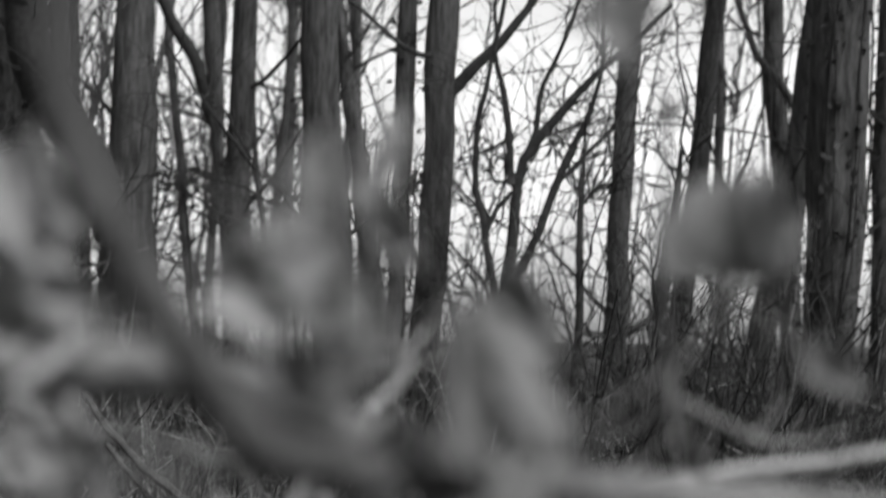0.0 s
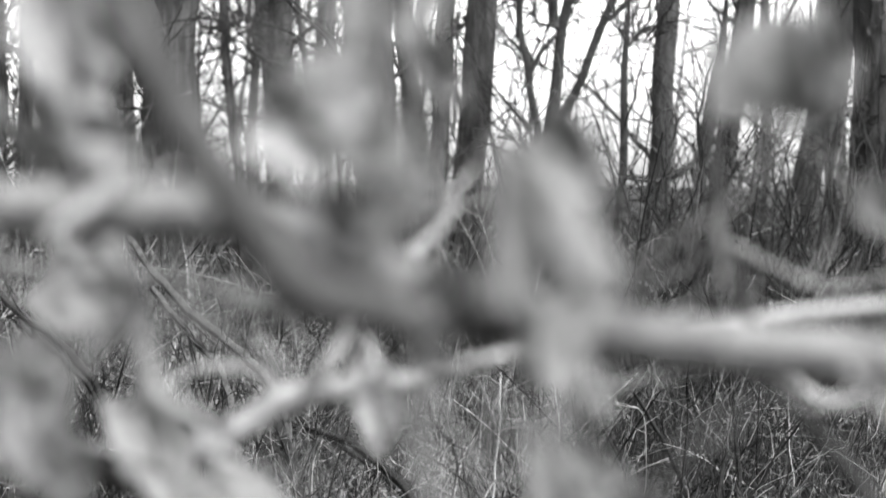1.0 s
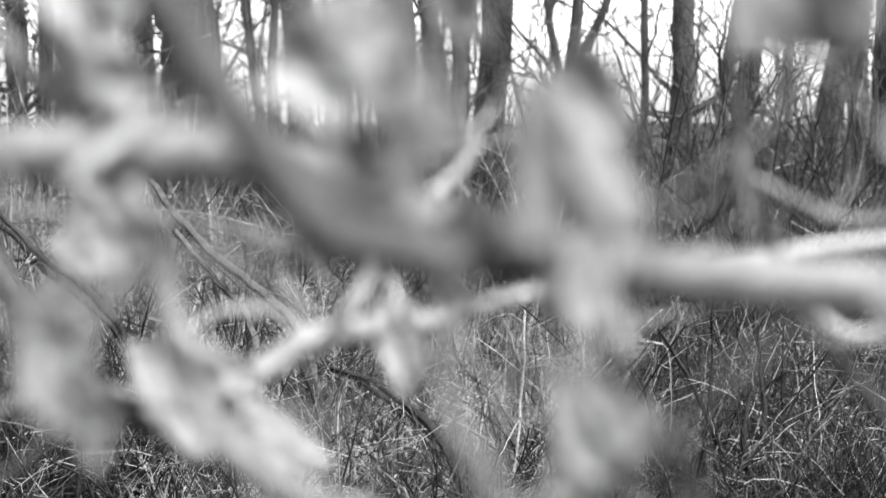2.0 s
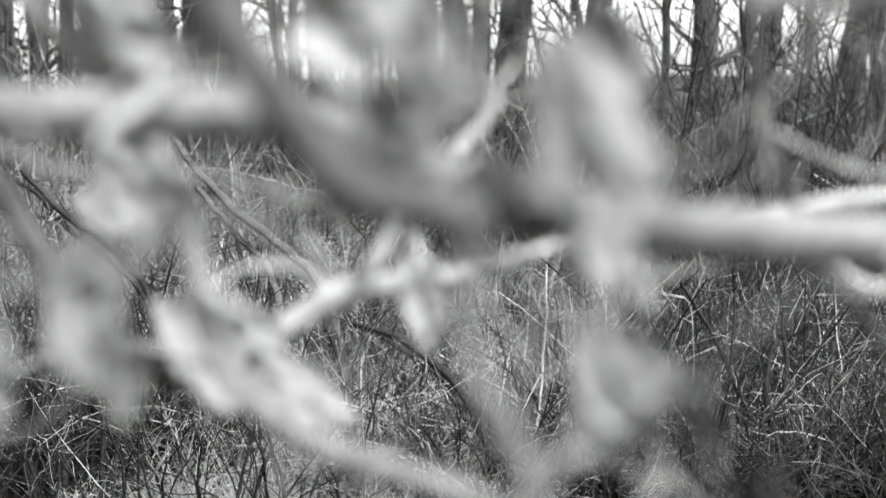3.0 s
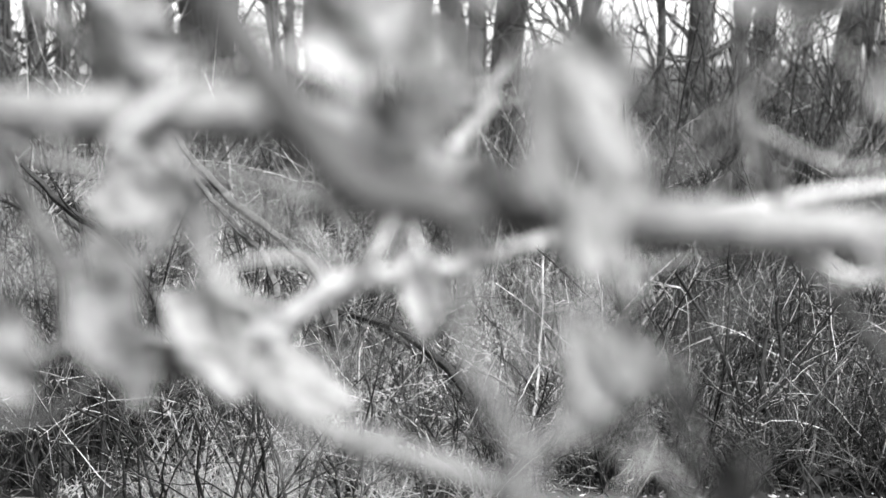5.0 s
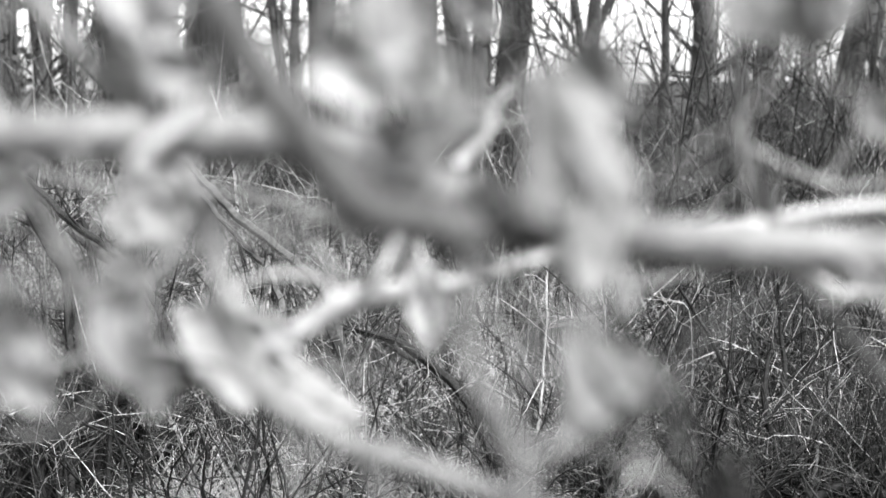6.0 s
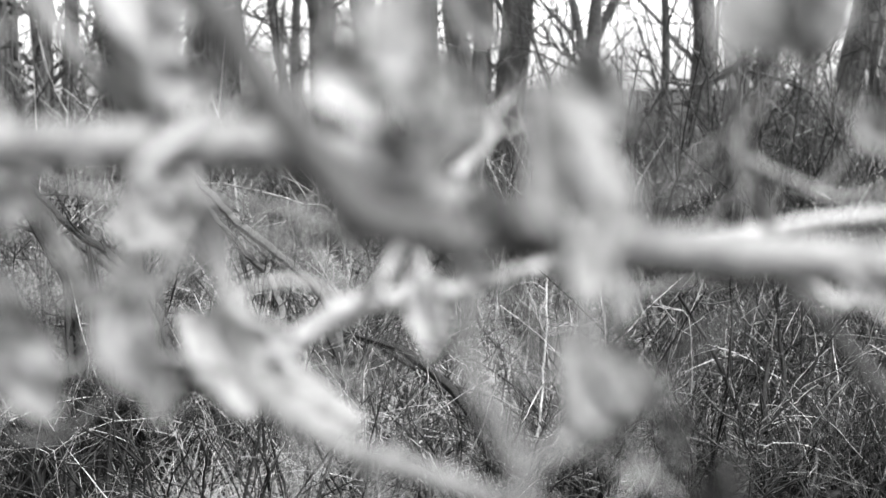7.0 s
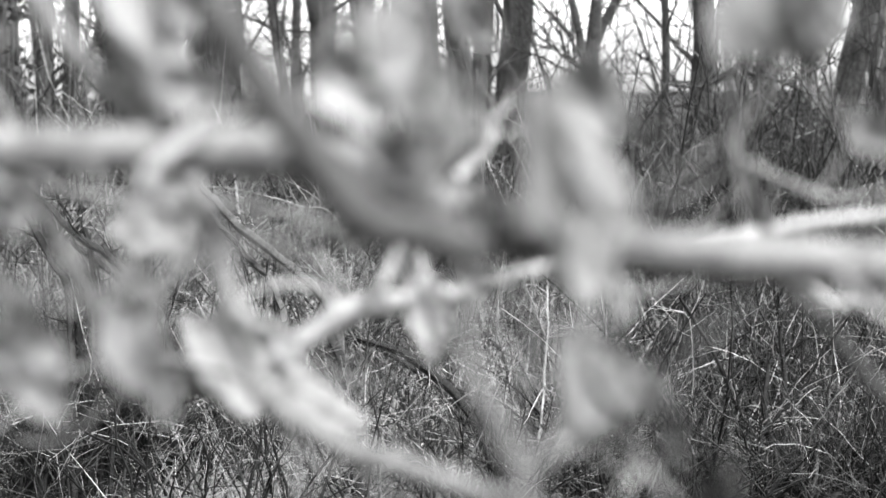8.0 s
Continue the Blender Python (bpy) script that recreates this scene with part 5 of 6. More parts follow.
twig(limb_c, T, [(-0.0721, 1.0430, 1.5005, 0.0011), (-0.0664, 1.0433, 1.5052, 0.0011), (-0.0606, 1.0437, 1.5107, 0.0020), (-0.0535, 1.0442, 1.5171, 0.0011)])
twig(limb_c, T, [(-0.1239, 1.0533, 1.5048, 0.0014), (-0.1157, 1.0432, 1.5035, 0.0014), (-0.1087, 1.0433, 1.5051, 0.0008)])
twig(limb_c, BARK_PALE, [(-0.1099, 1.0522, 1.4901, 0.0014), (-0.0999, 1.0523, 1.4917, 0.0014), (-0.0899, 1.0524, 1.4924, 0.0009)])
# shoots of the limb behind
twig(limb_e, T, behind([(-0.2273, 1.1005, 1.4652, 0.0030), (-0.2110, 1.0998, 1.4567, 0.0027), (-0.1932, 1.0992, 1.4484, 0.0027), (-0.1679, 1.0990, 1.4454, 0.0027), (-0.1321, 1.0989, 1.4438, 0.0025), (-0.0993, 1.0986, 1.4404, 0.0024), (-0.0711, 1.0982, 1.4350, 0.0024), (-0.0577, 1.0978, 1.4289, 0.0022), (-0.0430, 1.0964, 1.4109, 0.0022), (-0.0284, 1.0947, 1.3884, 0.0021), (-0.0107, 1.0934, 1.3709, 0.0019), (0.0130, 1.0927, 1.3617, 0.0018), (0.0404, 1.0923, 1.3563, 0.0015)]), "long thin shoot", node=0.03)
twig(limb_e, T, behind([(-0.0859, 1.0985, 1.4382, 0.0021), (-0.0725, 1.0986, 1.4395, 0.0018), (-0.0620, 1.0989, 1.4447, 0.0012)]))
twig(limb_e, T, behind([(-0.0830, 1.0984, 1.4372, 0.0018), (-0.0726, 1.0979, 1.4306, 0.0018), (-0.0613, 1.0979, 1.4310, 0.0015), (-0.0547, 1.0981, 1.4339, 0.0009)]))
twig(limb_e, T, behind([(-0.1157, 1.0990, 1.4448, 0.0018), (-0.1148, 1.0992, 1.4474, 0.0024), (-0.1135, 1.0993, 1.4495, 0.0015)]))
twig(limb_e, BARK_PALE, behind([(-0.0526, 1.1143, 1.3827, 0.0036), (-0.0653, 1.1152, 1.3944, 0.0030), (-0.0849, 1.1155, 1.3982, 0.0027), (-0.1032, 1.1152, 1.3942, 0.0024), (-0.1170, 1.1147, 1.3874, 0.0018)]), node=0.03)
twig(limb_e, BARK_PALE, behind([(-0.0437, 1.1046, 1.3860, 0.0036), (-0.0337, 1.0954, 1.3974, 0.0036), (-0.0282, 1.0962, 1.4077, 0.0039), (-0.0227, 1.0969, 1.4180, 0.0033), (-0.0174, 1.0981, 1.4328, 0.0021)]))
twig(limb_e, T, [(-0.0188, 1.0471, 1.4217, 0.0023), (-0.0178, 1.0460, 1.4075, 0.0026), (-0.0143, 1.0449, 1.3933, 0.0023), (-0.0045, 1.0442, 1.3832, 0.0023), (0.0126, 1.0438, 1.3787, 0.0017)], node=0.014)
twig(limb_e, T, behind([(-0.0683, 1.0968, 1.4156, 0.0027), (-0.0580, 1.0959, 1.4036, 0.0027), (-0.0432, 1.0953, 1.3960, 0.0024)]))
twig(limb_e, BARK_PALE, behind([(-0.0134, 1.1166, 1.4134, 0.0027), (-0.0090, 1.1156, 1.3997, 0.0027), (0.0016, 1.1152, 1.3944, 0.0027), (0.0137, 1.1150, 1.3919, 0.0018)]))
twig(limb_e, BARK_PALE, behind([(0.0090, 1.1198, 1.4549, 0.0036), (0.0191, 1.1204, 1.4639, 0.0036), (0.0259, 1.1212, 1.4735, 0.0033), (0.0280, 1.1220, 1.4850, 0.0028)]))
twig(limb_e, BARK_PALE, behind([(0.0273, 1.1220, 1.4844, 0.0021), (0.0331, 1.1224, 1.4900, 0.0018), (0.0387, 1.1231, 1.4990, 0.0015)]))
twig(limb_e, BARK_PALE, behind([(0.0273, 1.1220, 1.4844, 0.0015), (0.0215, 1.1222, 1.4868, 0.0012), (0.0167, 1.1225, 1.4908, 0.0009)]))
twig(limb_e, BARK_PALE, behind([(0.0275, 1.1214, 1.4765, 0.0015), (0.0360, 1.1216, 1.4788, 0.0012), (0.0458, 1.1218, 1.4814, 0.0009)]))
twig(limb_e, BARK_PALE, behind([(0.0275, 1.1214, 1.4771, 0.0015), (0.0178, 1.1214, 1.4766, 0.0015), (0.0092, 1.1212, 1.4734, 0.0009)]))
twig(limb_e, T, behind([(-0.2576, 1.1091, 1.3135, 0.0024), (-0.2392, 1.1099, 1.3238, 0.0024), (-0.2209, 1.1109, 1.3366, 0.0024), (-0.2024, 1.1120, 1.3515, 0.0024), (-0.1841, 1.1125, 1.3586, 0.0021), (-0.1659, 1.1125, 1.3578, 0.0021)]))
twig(limb_e, BARK_DARK_TWIG, behind([(-0.2302, 1.1094, 1.3177, 0.0021), (-0.2151, 1.1092, 1.3142, 0.0024), (-0.1998, 1.1096, 1.3194, 0.0024), (-0.1814, 1.1108, 1.3352, 0.0024), (-0.1630, 1.1117, 1.3480, 0.0024)]))
twig(limb_e, T, behind([(-0.1453, 1.0729, 1.3650, 0.0026), (-0.1307, 1.0726, 1.3610, 0.0026), (-0.1132, 1.0722, 1.3564, 0.0026), (-0.0920, 1.0615, 1.3474, 0.0026)]), node=0.03)
twig(limb_e, T, behind([(-0.1582, 1.0944, 1.3840, 0.0018), (-0.1446, 1.0957, 1.4017, 0.0021), (-0.1310, 1.0967, 1.4149, 0.0021)]))
twig(limb_e, T, behind([(-0.1481, 1.0926, 1.3601, 0.0018), (-0.1330, 1.0934, 1.3703, 0.0018), (-0.1194, 1.0943, 1.3835, 0.0018), (-0.1119, 1.0950, 1.3924, 0.0015)]))
twig(limb_e, T, behind([(-0.0849, 1.0902, 1.3281, 0.0018), (-0.0801, 1.0885, 1.3057, 0.0018), (-0.0768, 1.0869, 1.2849, 0.0015), (-0.0747, 1.0856, 1.2670, 0.0012)]))
twig(limb_e, T, behind([(-0.0770, 1.0894, 1.3176, 0.0015), (-0.0697, 1.0885, 1.3062, 0.0018), (-0.0623, 1.0883, 1.3031, 0.0018), (-0.0548, 1.0884, 1.3048, 0.0009)]))
twig(limb_e, T, behind([(-0.0451, 1.1087, 1.3078, 0.0015), (-0.0299, 1.1086, 1.3070, 0.0018), (-0.0162, 1.1088, 1.3090, 0.0015)]))
twig(limb_e, T, behind([(0.0904, 1.1056, 1.3994, 0.0024), (0.1068, 1.1051, 1.3926, 0.0024), (0.1219, 1.1053, 1.3957, 0.0021), (0.1430, 1.1054, 1.3978, 0.0012)]))
twig(limb_e, T, behind([(0.0164, 1.0951, 1.3938, 0.0012), (0.0281, 1.0938, 1.3758, 0.0015), (0.0368, 1.0924, 1.3578, 0.0015), (0.0411, 1.0913, 1.3435, 0.0015), (0.0516, 1.0917, 1.3481, 0.0021), (0.0591, 1.0919, 1.3516, 0.0012)]))
twig(limb_e, T, behind([(-0.2430, 1.1237, 1.5071, 0.0030), (-0.2341, 1.1227, 1.4934, 0.0030), (-0.2267, 1.1216, 1.4796, 0.0027)]))
# shoots of the slender upright
twig(limb_r, D, behind([(0.1534, 1.0802, 1.4617, 0.0032), (0.1398, 1.0795, 1.4525, 0.0026), (0.1221, 1.0787, 1.4425, 0.0023), (0.0985, 1.0779, 1.4312, 0.0020)]), node=0.03)
twig(limb_r, T, behind([(0.1552, 1.0802, 1.4626, 0.0029), (0.1721, 1.0797, 1.4551, 0.0023), (0.1924, 1.0789, 1.4455, 0.0026), (0.2070, 1.0786, 1.4412, 0.0020), (0.2276, 1.0790, 1.4456, 0.0018), (0.2511, 1.0796, 1.4541, 0.0012)]), node=0.025)
twig(limb_r, T, behind([(0.1910, 1.0790, 1.4467, 0.0018), (0.1998, 1.0794, 1.4518, 0.0015), (0.2058, 1.0802, 1.4619, 0.0015), (0.2079, 1.0806, 1.4669, 0.0009)]))
twig(limb_r, T, behind([(0.2056, 1.0787, 1.4415, 0.0015), (0.2129, 1.0790, 1.4458, 0.0015), (0.2189, 1.0794, 1.4516, 0.0009)]))
twig(limb_r, T, behind([(0.1504, 1.0713, 1.4774, 0.0023), (0.1511, 1.0699, 1.4586, 0.0017), (0.1535, 1.0688, 1.4441, 0.0017), (0.1571, 1.0676, 1.4282, 0.0015)]), node=0.008)
twig(limb_r, T, behind([(0.1322, 1.0777, 1.4293, 0.0012), (0.1426, 1.0784, 1.4379, 0.0015), (0.1544, 1.0791, 1.4480, 0.0015)]), node=0.008)
twig(limb_r, T, behind([(0.1719, 1.0880, 1.4326, 0.0012), (0.1729, 1.0888, 1.4429, 0.0012), (0.1712, 1.0893, 1.4503, 0.0009)]))
twig(limb_r, T, behind([(0.1881, 1.0544, 1.3863, 0.0026), (0.2006, 1.0446, 1.3886, 0.0023), (0.2149, 1.0449, 1.3921, 0.0020), (0.2320, 1.0452, 1.3973, 0.0014)]))
twig(limb_r, BARK_PALE, behind([(0.1875, 1.0755, 1.3994, 0.0026), (0.1976, 1.0749, 1.3920, 0.0026), (0.2093, 1.0747, 1.3895, 0.0020), (0.2211, 1.0750, 1.3931, 0.0012)]))
twig(limb_r, T, behind([(0.1830, 1.0752, 1.3951, 0.0015), (0.1902, 1.0745, 1.3862, 0.0015), (0.1974, 1.0738, 1.3774, 0.0009)]))
twig(limb_r, T, behind([(0.1481, 1.0746, 1.5209, 0.0017), (0.1684, 1.0746, 1.5206, 0.0015), (0.1799, 1.0743, 1.5170, 0.0017), (0.1974, 1.0745, 1.5194, 0.0017), (0.2091, 1.0752, 1.5288, 0.0020), (0.2179, 1.0756, 1.5344, 0.0012)]), node=0.008)

# withered leaves
leaf(limb_c, LEAF, (-0.1463, 1.0078, 1.5663), (-0.1321, 0.9935, 1.5095), 0.5, 12, roll=1.3, curl=0.4, crumple=0.05, lobed=0.35, span=110, stalk=[(-0.1771, 1.0069, 1.5545), (-0.1620, 1.0075, 1.5624)], label="spotted hanging leaf")
leaf(limb_c, LEAF, (-0.1427, 1.0272, 1.5579), (-0.1179, 1.0039, 1.5138), 0.45, -18, roll=1.6, curl=0.6, lobed=0.4)
leaf(limb_c, LEAF, (-0.1457, 1.0344, 1.5195), (-0.1206, 1.0219, 1.4873), 0.7, -15, roll=-0.9, curl=0.3, crumple=0.05, lobed=0.4, stalk=[(-0.1421, 1.0051, 1.5297), (-0.1414, 1.0046, 1.5230)], label="spotted leaf with dark veins")
leaf(limb_c, LEAF_PALE, (-0.1302, 1.0032, 1.5053), (-0.0994, 0.9773, 1.4937), 0.4, -10, roll=1.6, curl=0.5, lobed=0.2)
leaf(limb_c, LEAF_PALE, (-0.0991, 0.9623, 1.4943), (-0.1414, 0.9294, 1.4574), 0.12, -20, roll=-1.6, curl=0.5, crumple=0.05, lobed=0.0, span=80, label="bleached leaf curled to a strip")
leaf(limb_c, LEAF, (-0.0273, 1.0059, 1.5402), (-0.0053, 0.9941, 1.5176), 0.8, 0, roll=1.1, curl=0.5, crumple=0.04, lobed=0.25, span=120, stalk=[(-0.0346, 1.0074, 1.5608), (-0.0321, 1.0062, 1.5446)], label="flat leaf with dark veins")
leaf(limb_a, LEAF_PALE, (0.0109, 1.0168, 1.5527), (0.0385, 1.0038, 1.5134), 0.4, 28, roll=2.4, curl=0.9, crumple=0.06, lobed=0.3, stalk=[(-0.0102, 1.0074, 1.5605)], label="curled leaf with a bleached rim")
leaf(limb_a, LEAF_DULL, (0.0156, 1.0258, 1.5394), (0.0272, 1.0243, 1.5185), 0.5, 40, roll=2.0, curl=0.8, lobed=0.3)
leaf(limb_a, LEAF, (0.0032, 1.0066, 1.5496), (0.0114, 1.0037, 1.5121), 0.55, -25, roll=2.4, curl=0.8, lobed=0.4)
leaf(limb_a, LEAF, (0.0697, 0.9930, 1.5022), (0.0898, 0.9860, 1.4764), 0.62, 8, roll=1.0, curl=0.5, crumple=0.05, lobed=0.5, span=150, stalk=[(0.0473, 1.0028, 1.4990), (0.0555, 1.0034, 1.5078), (0.0630, 0.9935, 1.5087)], label="spotted leaf with a rolled rim")
leaf(limb_a, LEAF_PALE, (0.0841, 0.9813, 1.4808), (0.0964, 0.9764, 1.4823), 0.4, 20, roll=2.5, curl=0.8, lobed=0.2)
leaf(limb_a, LEAF_PALE, (0.0669, 0.9861, 1.4782), (0.0734, 0.9805, 1.4703), 0.5, 0, roll=3.0, curl=1.5, crumple=0.15)
leaf(limb_a, LEAF_DULL, (0.0640, 0.9913, 1.4801), (0.0680, 0.9908, 1.4728), 0.6, 20, roll=3.0, curl=1.5, crumple=0.15)
leaf(limb_a, LEAF, (0.0702, 0.9926, 1.4974), (0.0693, 0.9846, 1.5250), 0.62, -10, roll=1.0, curl=0.7, crumple=0.05, lobed=0.35, span=95)
leaf(limb_a, LEAF, (0.1475, 0.9437, 1.5140), (0.1490, 0.9382, 1.5570), 1.12, 0, roll=1.0, curl=-0.3, span=96, crumple=0.035, lobed=0.3, stalk=[(0.1613, 1.0037, 1.5111)], label="broad leaf hanging from a stalk")
# near-black strip painted in for the fold's shadow below the broad leaf
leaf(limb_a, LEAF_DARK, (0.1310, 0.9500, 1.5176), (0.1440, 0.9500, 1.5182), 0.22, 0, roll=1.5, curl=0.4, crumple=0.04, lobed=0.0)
leaf(limb_a, LEAF, (0.1668, 0.9418, 1.5560), (0.1711, 0.9386, 1.5130), 0.24, 25, roll=1.8, curl=0.3, crumple=0.03, lobed=0.1)
leaf(limb_a, LEAF, (0.1902, 1.0670, 1.5531), (0.2019, 1.0645, 1.5200), 0.7, 0, roll=1.0, curl=0.4, lobed=0.3)
leaf(limb_a, LEAF, (0.1989, 1.0012, 1.4782), (0.2217, 0.9998, 1.4603), 0.8, -20, roll=3.5, curl=1.0, stalk=[(0.1638, 1.0036, 1.5102), (0.1761, 1.0030, 1.5028), (0.1895, 1.0020, 1.4891)])
leaf(limb_e, LEAF_PALE, (-0.2207, 0.9902, 1.4649), (-0.1762, 0.9787, 1.4461), 0.45, 30, roll=3.0, curl=1.0, label="bleached leaf with a rolled rim")
leaf(limb_e, LEAF, (-0.2162, 1.0000, 1.4631), (-0.2003, 0.9974, 1.4277), 0.7, -10, roll=2.0, curl=0.8)
leaf(limb_a, LEAF, (-0.1537, 0.9767, 1.4191), (-0.1304, 0.9701, 1.3981), 0.5, -20, roll=1.6, curl=0.8, lobed=0.3, span=95, stalk=[(-0.1769, 0.9775, 1.4303)], label="small leaf rolled up")
leaf(limb_a, LEAF, (-0.1463, 0.9702, 1.3994), (-0.1431, 0.9672, 1.3593), 0.75, 5, roll=1.5, curl=0.9, crumple=0.11, lobed=0.35, span=120, stalk=[(-0.1818, 0.9772, 1.4263), (-0.1687, 0.9756, 1.4050)], label="crumpled leaf with a dark midrib")
leaf(limb_a, LEAF, (-0.1347, 0.9786, 1.3780), (-0.1282, 0.9758, 1.3414), 0.5, 12, roll=1.8, curl=0.6, crumple=0.09, lobed=0.6)
leaf(limb_a, LEAF_PALE, (-0.1334, 0.9823, 1.3607), (-0.1174, 0.9818, 1.3538), 0.6, 20, roll=3.0, curl=1.0)
leaf(limb_a, LEAF_PALE, (-0.2198, 0.9645, 1.3903), (-0.1791, 0.9643, 1.3877), 0.4, 20, roll=3.0, curl=1.0, label="leaf with a bleached rolled edge")
leaf(limb_a, LEAF, (-0.2035, 0.9744, 1.3885), (-0.1771, 0.9661, 1.3449), 0.62, 0, roll=1.2, curl=0.6, crumple=0.07, lobed=0.4, label="large crumpled leaf")
leaf(limb_e, LEAF, *behind([(-0.1655, 1.0987, 1.4418), (-0.1309, 1.0973, 1.4224)]), 0.9, 0, roll=0.9, curl=0.4, crumple=0.04, lobed=0.3, span=105, stalk=behind([(-0.1553, 1.0992, 1.4479)]), label="broad pale leaf")
leaf(limb_e, LEAF_PALE, (-0.1156, 0.9378, 1.4350), (-0.1121, 0.9361, 1.4133), 0.4, 10, roll=4.0, curl=0.8)
leaf(limb_e, LEAF, *behind([(-0.1233, 1.0943, 1.3830), (-0.1008, 1.0900, 1.3262)]), 0.5, 0, roll=1.0, curl=0.3, crumple=0.04, lobed=0.25, span=105, stalk=behind([(-0.1208, 1.0950, 1.3925), (-0.1262, 1.0947, 1.3881)]), label="long hanging leaf")
leaf(limb_e, LEAF, *behind([(-0.0972, 1.0937, 1.3743), (-0.0734, 1.0934, 1.3711)]), 0.8, 10, roll=2.5, curl=0.8)
leaf(limb_e, LEAF_DULL, *behind([(-0.0867, 1.0919, 1.3510), (-0.0397, 1.0895, 1.3195)]), 0.46, -25, roll=-1.2, curl=0.3, crumple=0.06, lobed=0.4, span=100, stalk=behind([(-0.0795, 1.0925, 1.3593)]), label="mottled folded leaf")
leaf(limb_e, LEAF_PALE, *behind([(-0.0098, 1.0956, 1.4000), (-0.0056, 1.0921, 1.3539)]), 0.4, 0, roll=1.6, curl=0.4, label="narrow shrivelled leaf")
# folded leaf in two materials: the left half's shade is in its duller colour
leaf(limb_b, LEAF_DULL, *nearer([(0.0417, 0.9379, 1.5029), (0.0426, 0.9325, 1.4316)]), 0.27, -20, roll=1.3, curl=0.25, crumple=0.03, span=85, lobed=0.0)
leaf(limb_b, LEAF, *nearer([(0.0460, 0.9377, 1.5003), (0.0809, 0.9181, 1.4397)]), 0.36, -8, roll=-1.3, curl=0.25, crumple=0.035, span=80, lobed=0.05, label="large folded leaf, other half toned darker for shade")
leaf(limb_b, LEAF_PALE, *nearer([(-0.0541, 0.9430, 1.5046), (-0.0257, 0.9362, 1.4805)]), 0.42, -12, roll=1.2, curl=0.4, crumple=0.04, lobed=0.0, span=95, label="bleached smooth leaf")
leaf(limb_b, LEAF_PALE, *nearer([(-0.0287, 0.9337, 1.5143), (-0.0055, 0.9283, 1.5089)]), 0.62, -8, roll=1.0, curl=0.4, crumple=0.04, lobed=0.1, span=95)
leaf(limb_b, LEAF_PALE, *nearer([(-0.0436, 0.9544, 1.5230), (-0.0318, 0.9541, 1.5193)]), 0.7, 0, roll=1.0, curl=0.5, lobed=0.0)
leaf(limb_b, LEAF_SHADE, *nearer([(-0.0504, 0.9591, 1.5191), (-0.0236, 0.9569, 1.4896)]), 0.5, 10, roll=1.6, curl=0.6, lobed=0.3)
leaf(limb_b, LEAF, *nearer([(-0.0193, 0.9482, 1.5067), (-0.0085, 0.9412, 1.4812)]), 0.6, 5, roll=1.8, curl=0.6, lobed=0.3)
leaf(limb_b, LEAF_PALE, *nearer([(-0.0017, 0.9527, 1.5004), (0.0056, 0.9467, 1.4865)]), 0.4, 0, roll=1.5, curl=0.5, lobed=0.1)
leaf(limb_b, LEAF_PALE, *nearer([(-0.0118, 0.9469, 1.4893), (0.0017, 0.9414, 1.4831)]), 0.5, -10, roll=1.6, curl=0.6, lobed=0.2)
leaf(limb_b, LEAF, *nearer([(0.0047, 0.9635, 1.5107), (0.0221, 0.9574, 1.4955)]), 0.55, 10, roll=2.0, curl=0.7, lobed=0.4)
leaf(limb_b, LEAF_PALE, *nearer([(0.0057, 0.9520, 1.4905), (0.0181, 0.9462, 1.4802)]), 0.6, 0, roll=1.8, curl=0.6, lobed=0.3)
leaf(limb_b, LEAF_SHADE, *nearer([(-0.0091, 0.9636, 1.5119), (0.0024, 0.9624, 1.4962)]), 0.6, 20, roll=2.0, curl=0.7, lobed=0.4)
leaf(limb_b, LEAF_SHADE, *nearer([(0.0078, 0.9463, 1.4814), (-0.0123, 0.9387, 1.4471)]), 0.55, 10, roll=1.8, curl=0.6, crumple=0.09, lobed=0.5, label="shrivelled leaf toned for shade")
leaf(limb_b, LEAF_SHADE, *nearer([(-0.0211, 0.9504, 1.4690), (-0.0029, 0.9437, 1.4467)]), 0.55, 0, roll=1.6, curl=0.5, crumple=0.08, lobed=0.5)
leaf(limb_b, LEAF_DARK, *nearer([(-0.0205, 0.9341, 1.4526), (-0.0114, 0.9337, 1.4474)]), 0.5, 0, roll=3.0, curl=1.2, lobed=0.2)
leaf(limb_b, LEAF_PALE, *nearer([(0.0133, 0.9395, 1.4575), (0.0199, 0.9375, 1.4320)]), 0.35, 0, roll=4.0, curl=0.8)
leaf(limb_a, LEAF_SHADE, (0.0204, 0.9741, 1.4519), (0.0320, 0.9722, 1.4267), 0.5, 0, roll=4.0, curl=1.0, crumple=0.2, label="shrivelled leaf with a rough edge")
leaf(limb_a, LEAF, (0.0518, 0.9687, 1.4465), (0.0541, 0.9670, 1.4242), 0.5, 0, roll=4.0, curl=1.0, crumple=0.18)
leaf(limb_a, LEAF, (0.0693, 0.9575, 1.4312), (0.0634, 0.9502, 1.4007), 0.66, 0, roll=1.2, curl=0.4, crumple=0.05, lobed=0.3, label="leaf hanging over the limb")
leaf(limb_a, LEAF_DULL, (0.0605, 0.9624, 1.4297), (0.0531, 0.9605, 1.4037), 0.5, 20, roll=1.5, curl=0.4, lobed=0.3)
leaf(limb_a, LEAF_PALE, (0.0859, 0.9760, 1.4098), (0.0866, 0.9741, 1.3854), 0.36, 10, roll=2.0, curl=0.8, lobed=0.3)
leaf(limb_a, LEAF, (0.0654, 0.9831, 1.3716), (0.0766, 0.9753, 1.3343), 0.6, 0, roll=1.2, curl=0.5, crumple=0.06, lobed=0.4, label="leaf worn to its veins")
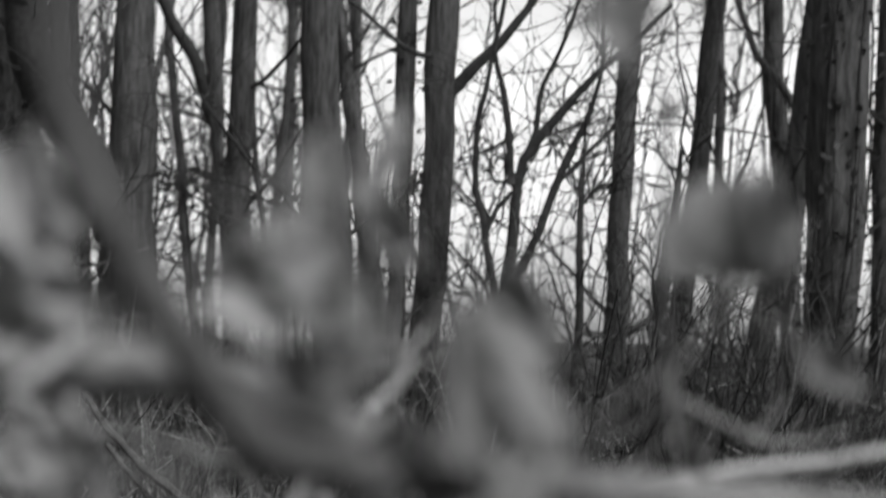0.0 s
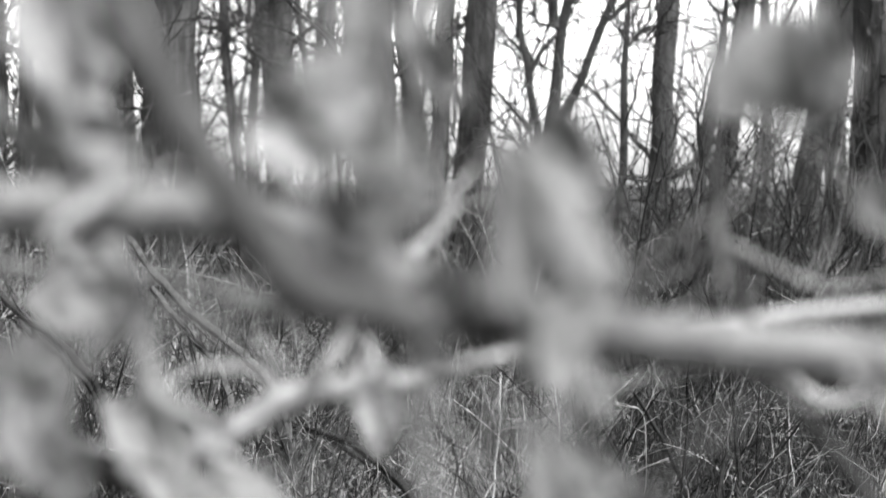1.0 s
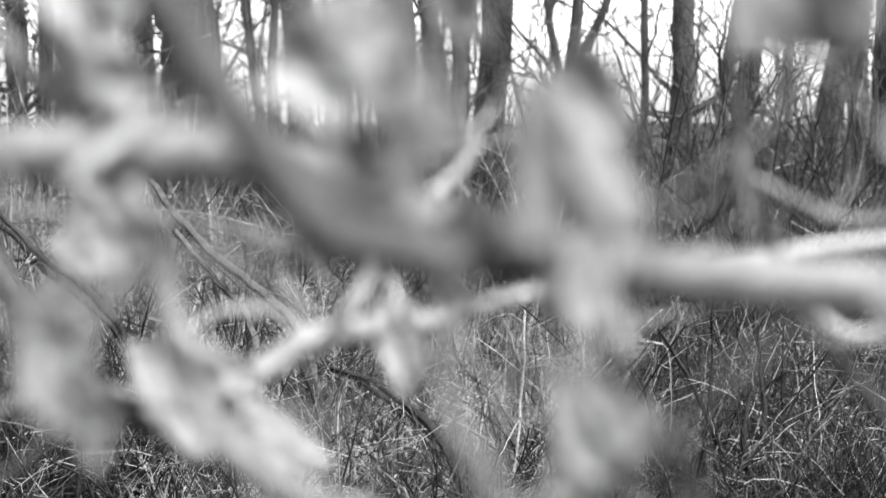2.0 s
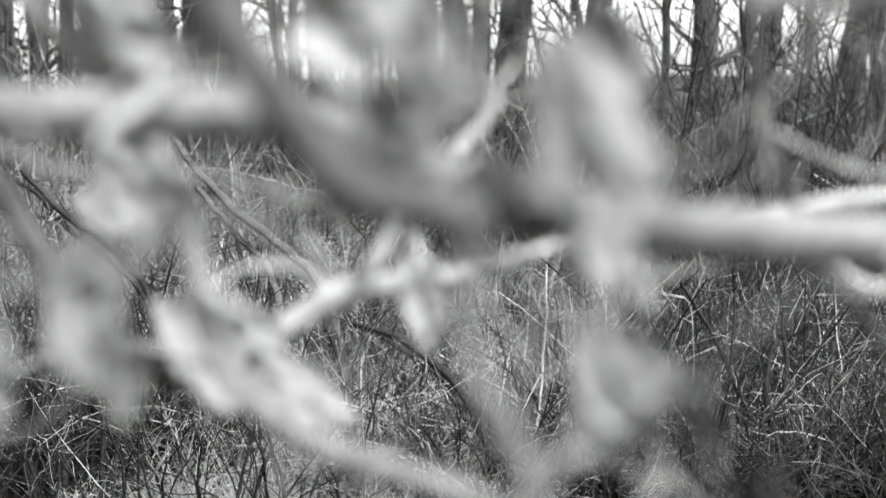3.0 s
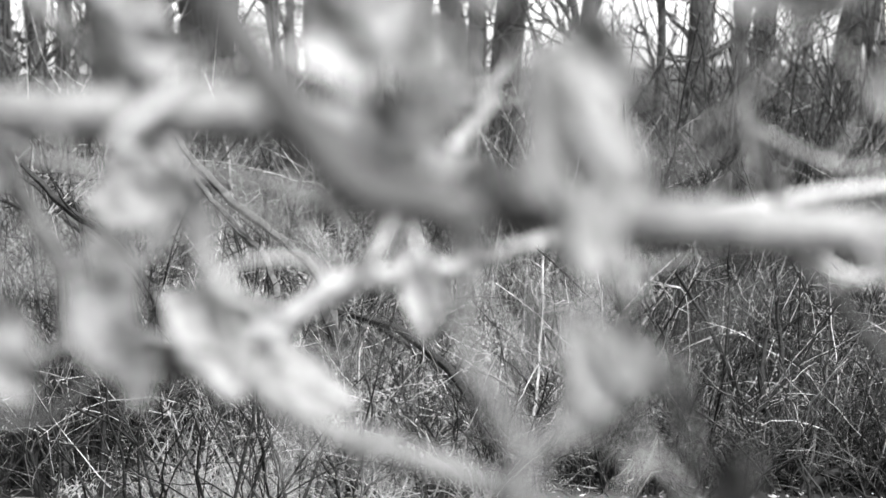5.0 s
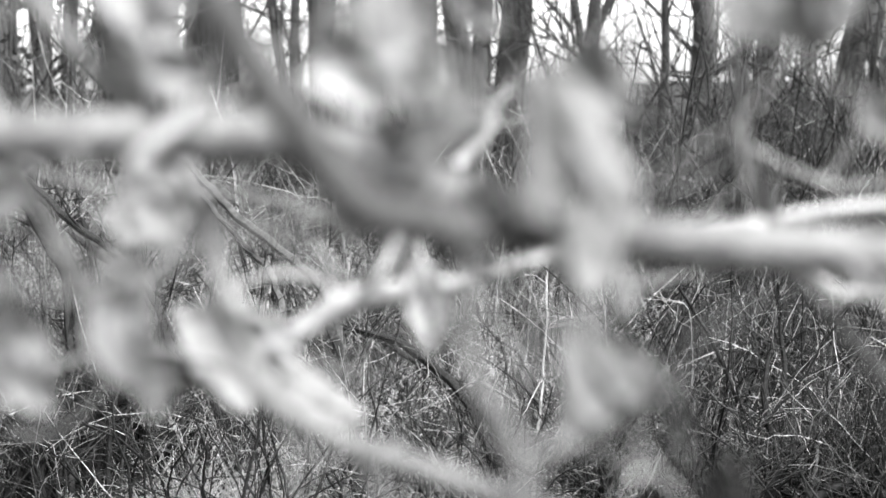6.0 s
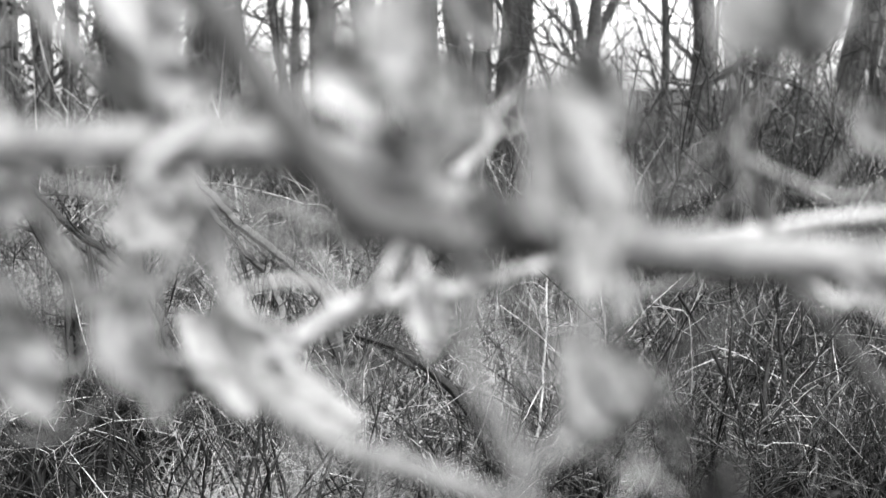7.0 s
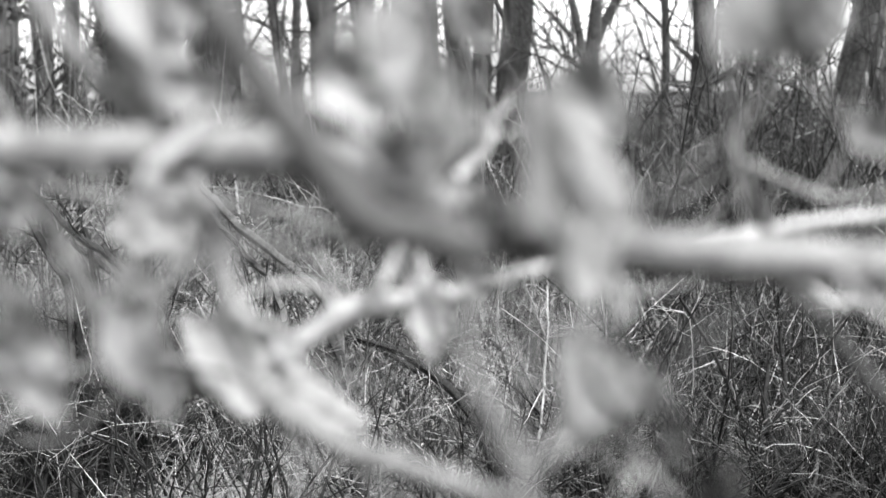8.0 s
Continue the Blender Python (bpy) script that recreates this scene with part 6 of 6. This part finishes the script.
leaf(limb_a, LEAF, (0.0810, 0.9782, 1.3721), (0.0962, 0.9712, 1.3460), 0.7, 10, roll=1.3, curl=0.5, lobed=0.4)
leaf(limb_a, LEAF_DULL, (0.0610, 0.9810, 1.3436), (0.0796, 0.9802, 1.3326), 0.6, 0, roll=2.0, curl=0.8, crumple=0.08, lobed=0.4)
leaf(limb_b, LEAF_DULL, *nearer([(0.0960, 0.9423, 1.3623), (0.1099, 0.9409, 1.3428)]), 0.45, 10, roll=4.5, curl=1.0, crumple=0.14)
leaf(limb_b, LEAF, *nearer([(0.0973, 0.9421, 1.3597), (0.1032, 0.9393, 1.3224)]), 0.3, -10, roll=4.0, curl=0.8, crumple=0.12, label="narrow twisted leaf")
leaf(limb_b, LEAF, *nearer([(0.0994, 0.9397, 1.3276), (0.1149, 0.9396, 1.3261)]), 0.5, 10, roll=4.0, curl=1.5)
leaf(limb_b, LEAF_DARK, *nearer([(0.1202, 0.9273, 1.2961), (0.1176, 0.9303, 1.3357)]), 0.5, 0, roll=1.6, curl=0.7, crumple=0.03, span=100, lobed=0.0, label="near-black curled leaf")
# thin paler strip added as the rim light on the leaf's right edge
leaf(limb_b, LEAF, *nearer([(0.1263, 0.9235, 1.3122), (0.1225, 0.9253, 1.3360)]), 0.16, 30, roll=2.0, curl=0.6, lobed=0.0)
leaf(limb_b, LEAF, (0.0396, 0.9740, 1.3838), (0.0421, 0.9730, 1.3706), 0.7, 0, roll=4.0, curl=1.0)
leaf(limb_b, LEAF_PALE, (0.0330, 0.9822, 1.3586), (0.0478, 0.9825, 1.3633), 0.3, 0, roll=4.0, curl=1.0)
leaf(limb_a, LEAF, (0.0173, 0.9760, 1.4106), (0.0306, 0.9759, 1.4091), 0.6, 0, roll=4.0, curl=1.5, crumple=0.16)
# leaves high on the limbs
leaf(limb_b, LEAF_DULL, *nearer([(0.1070, 0.9621, 1.6254), (0.1040, 0.9596, 1.5921)]), 0.9, 0, roll=2.0, curl=0.8, label="broad leaf high on the limb")
leaf(limb_b, LEAF_DULL, (0.1379, 1.0097, 1.5911), (0.1391, 1.0087, 1.5776), 0.9, 0, roll=3.0, curl=0.8)
leaf(limb_b, LEAF_PALE, *nearer([(0.0188, 0.9580, 1.5700), (0.0132, 0.9554, 1.5367)]), 0.6, 20, roll=3.0, curl=0.8)
leaf(limb_b, LEAF_DULL, *nearer([(-0.0097, 0.9570, 1.5575), (-0.0204, 0.9547, 1.5268)]), 0.8, 10, roll=3.0, curl=0.8)
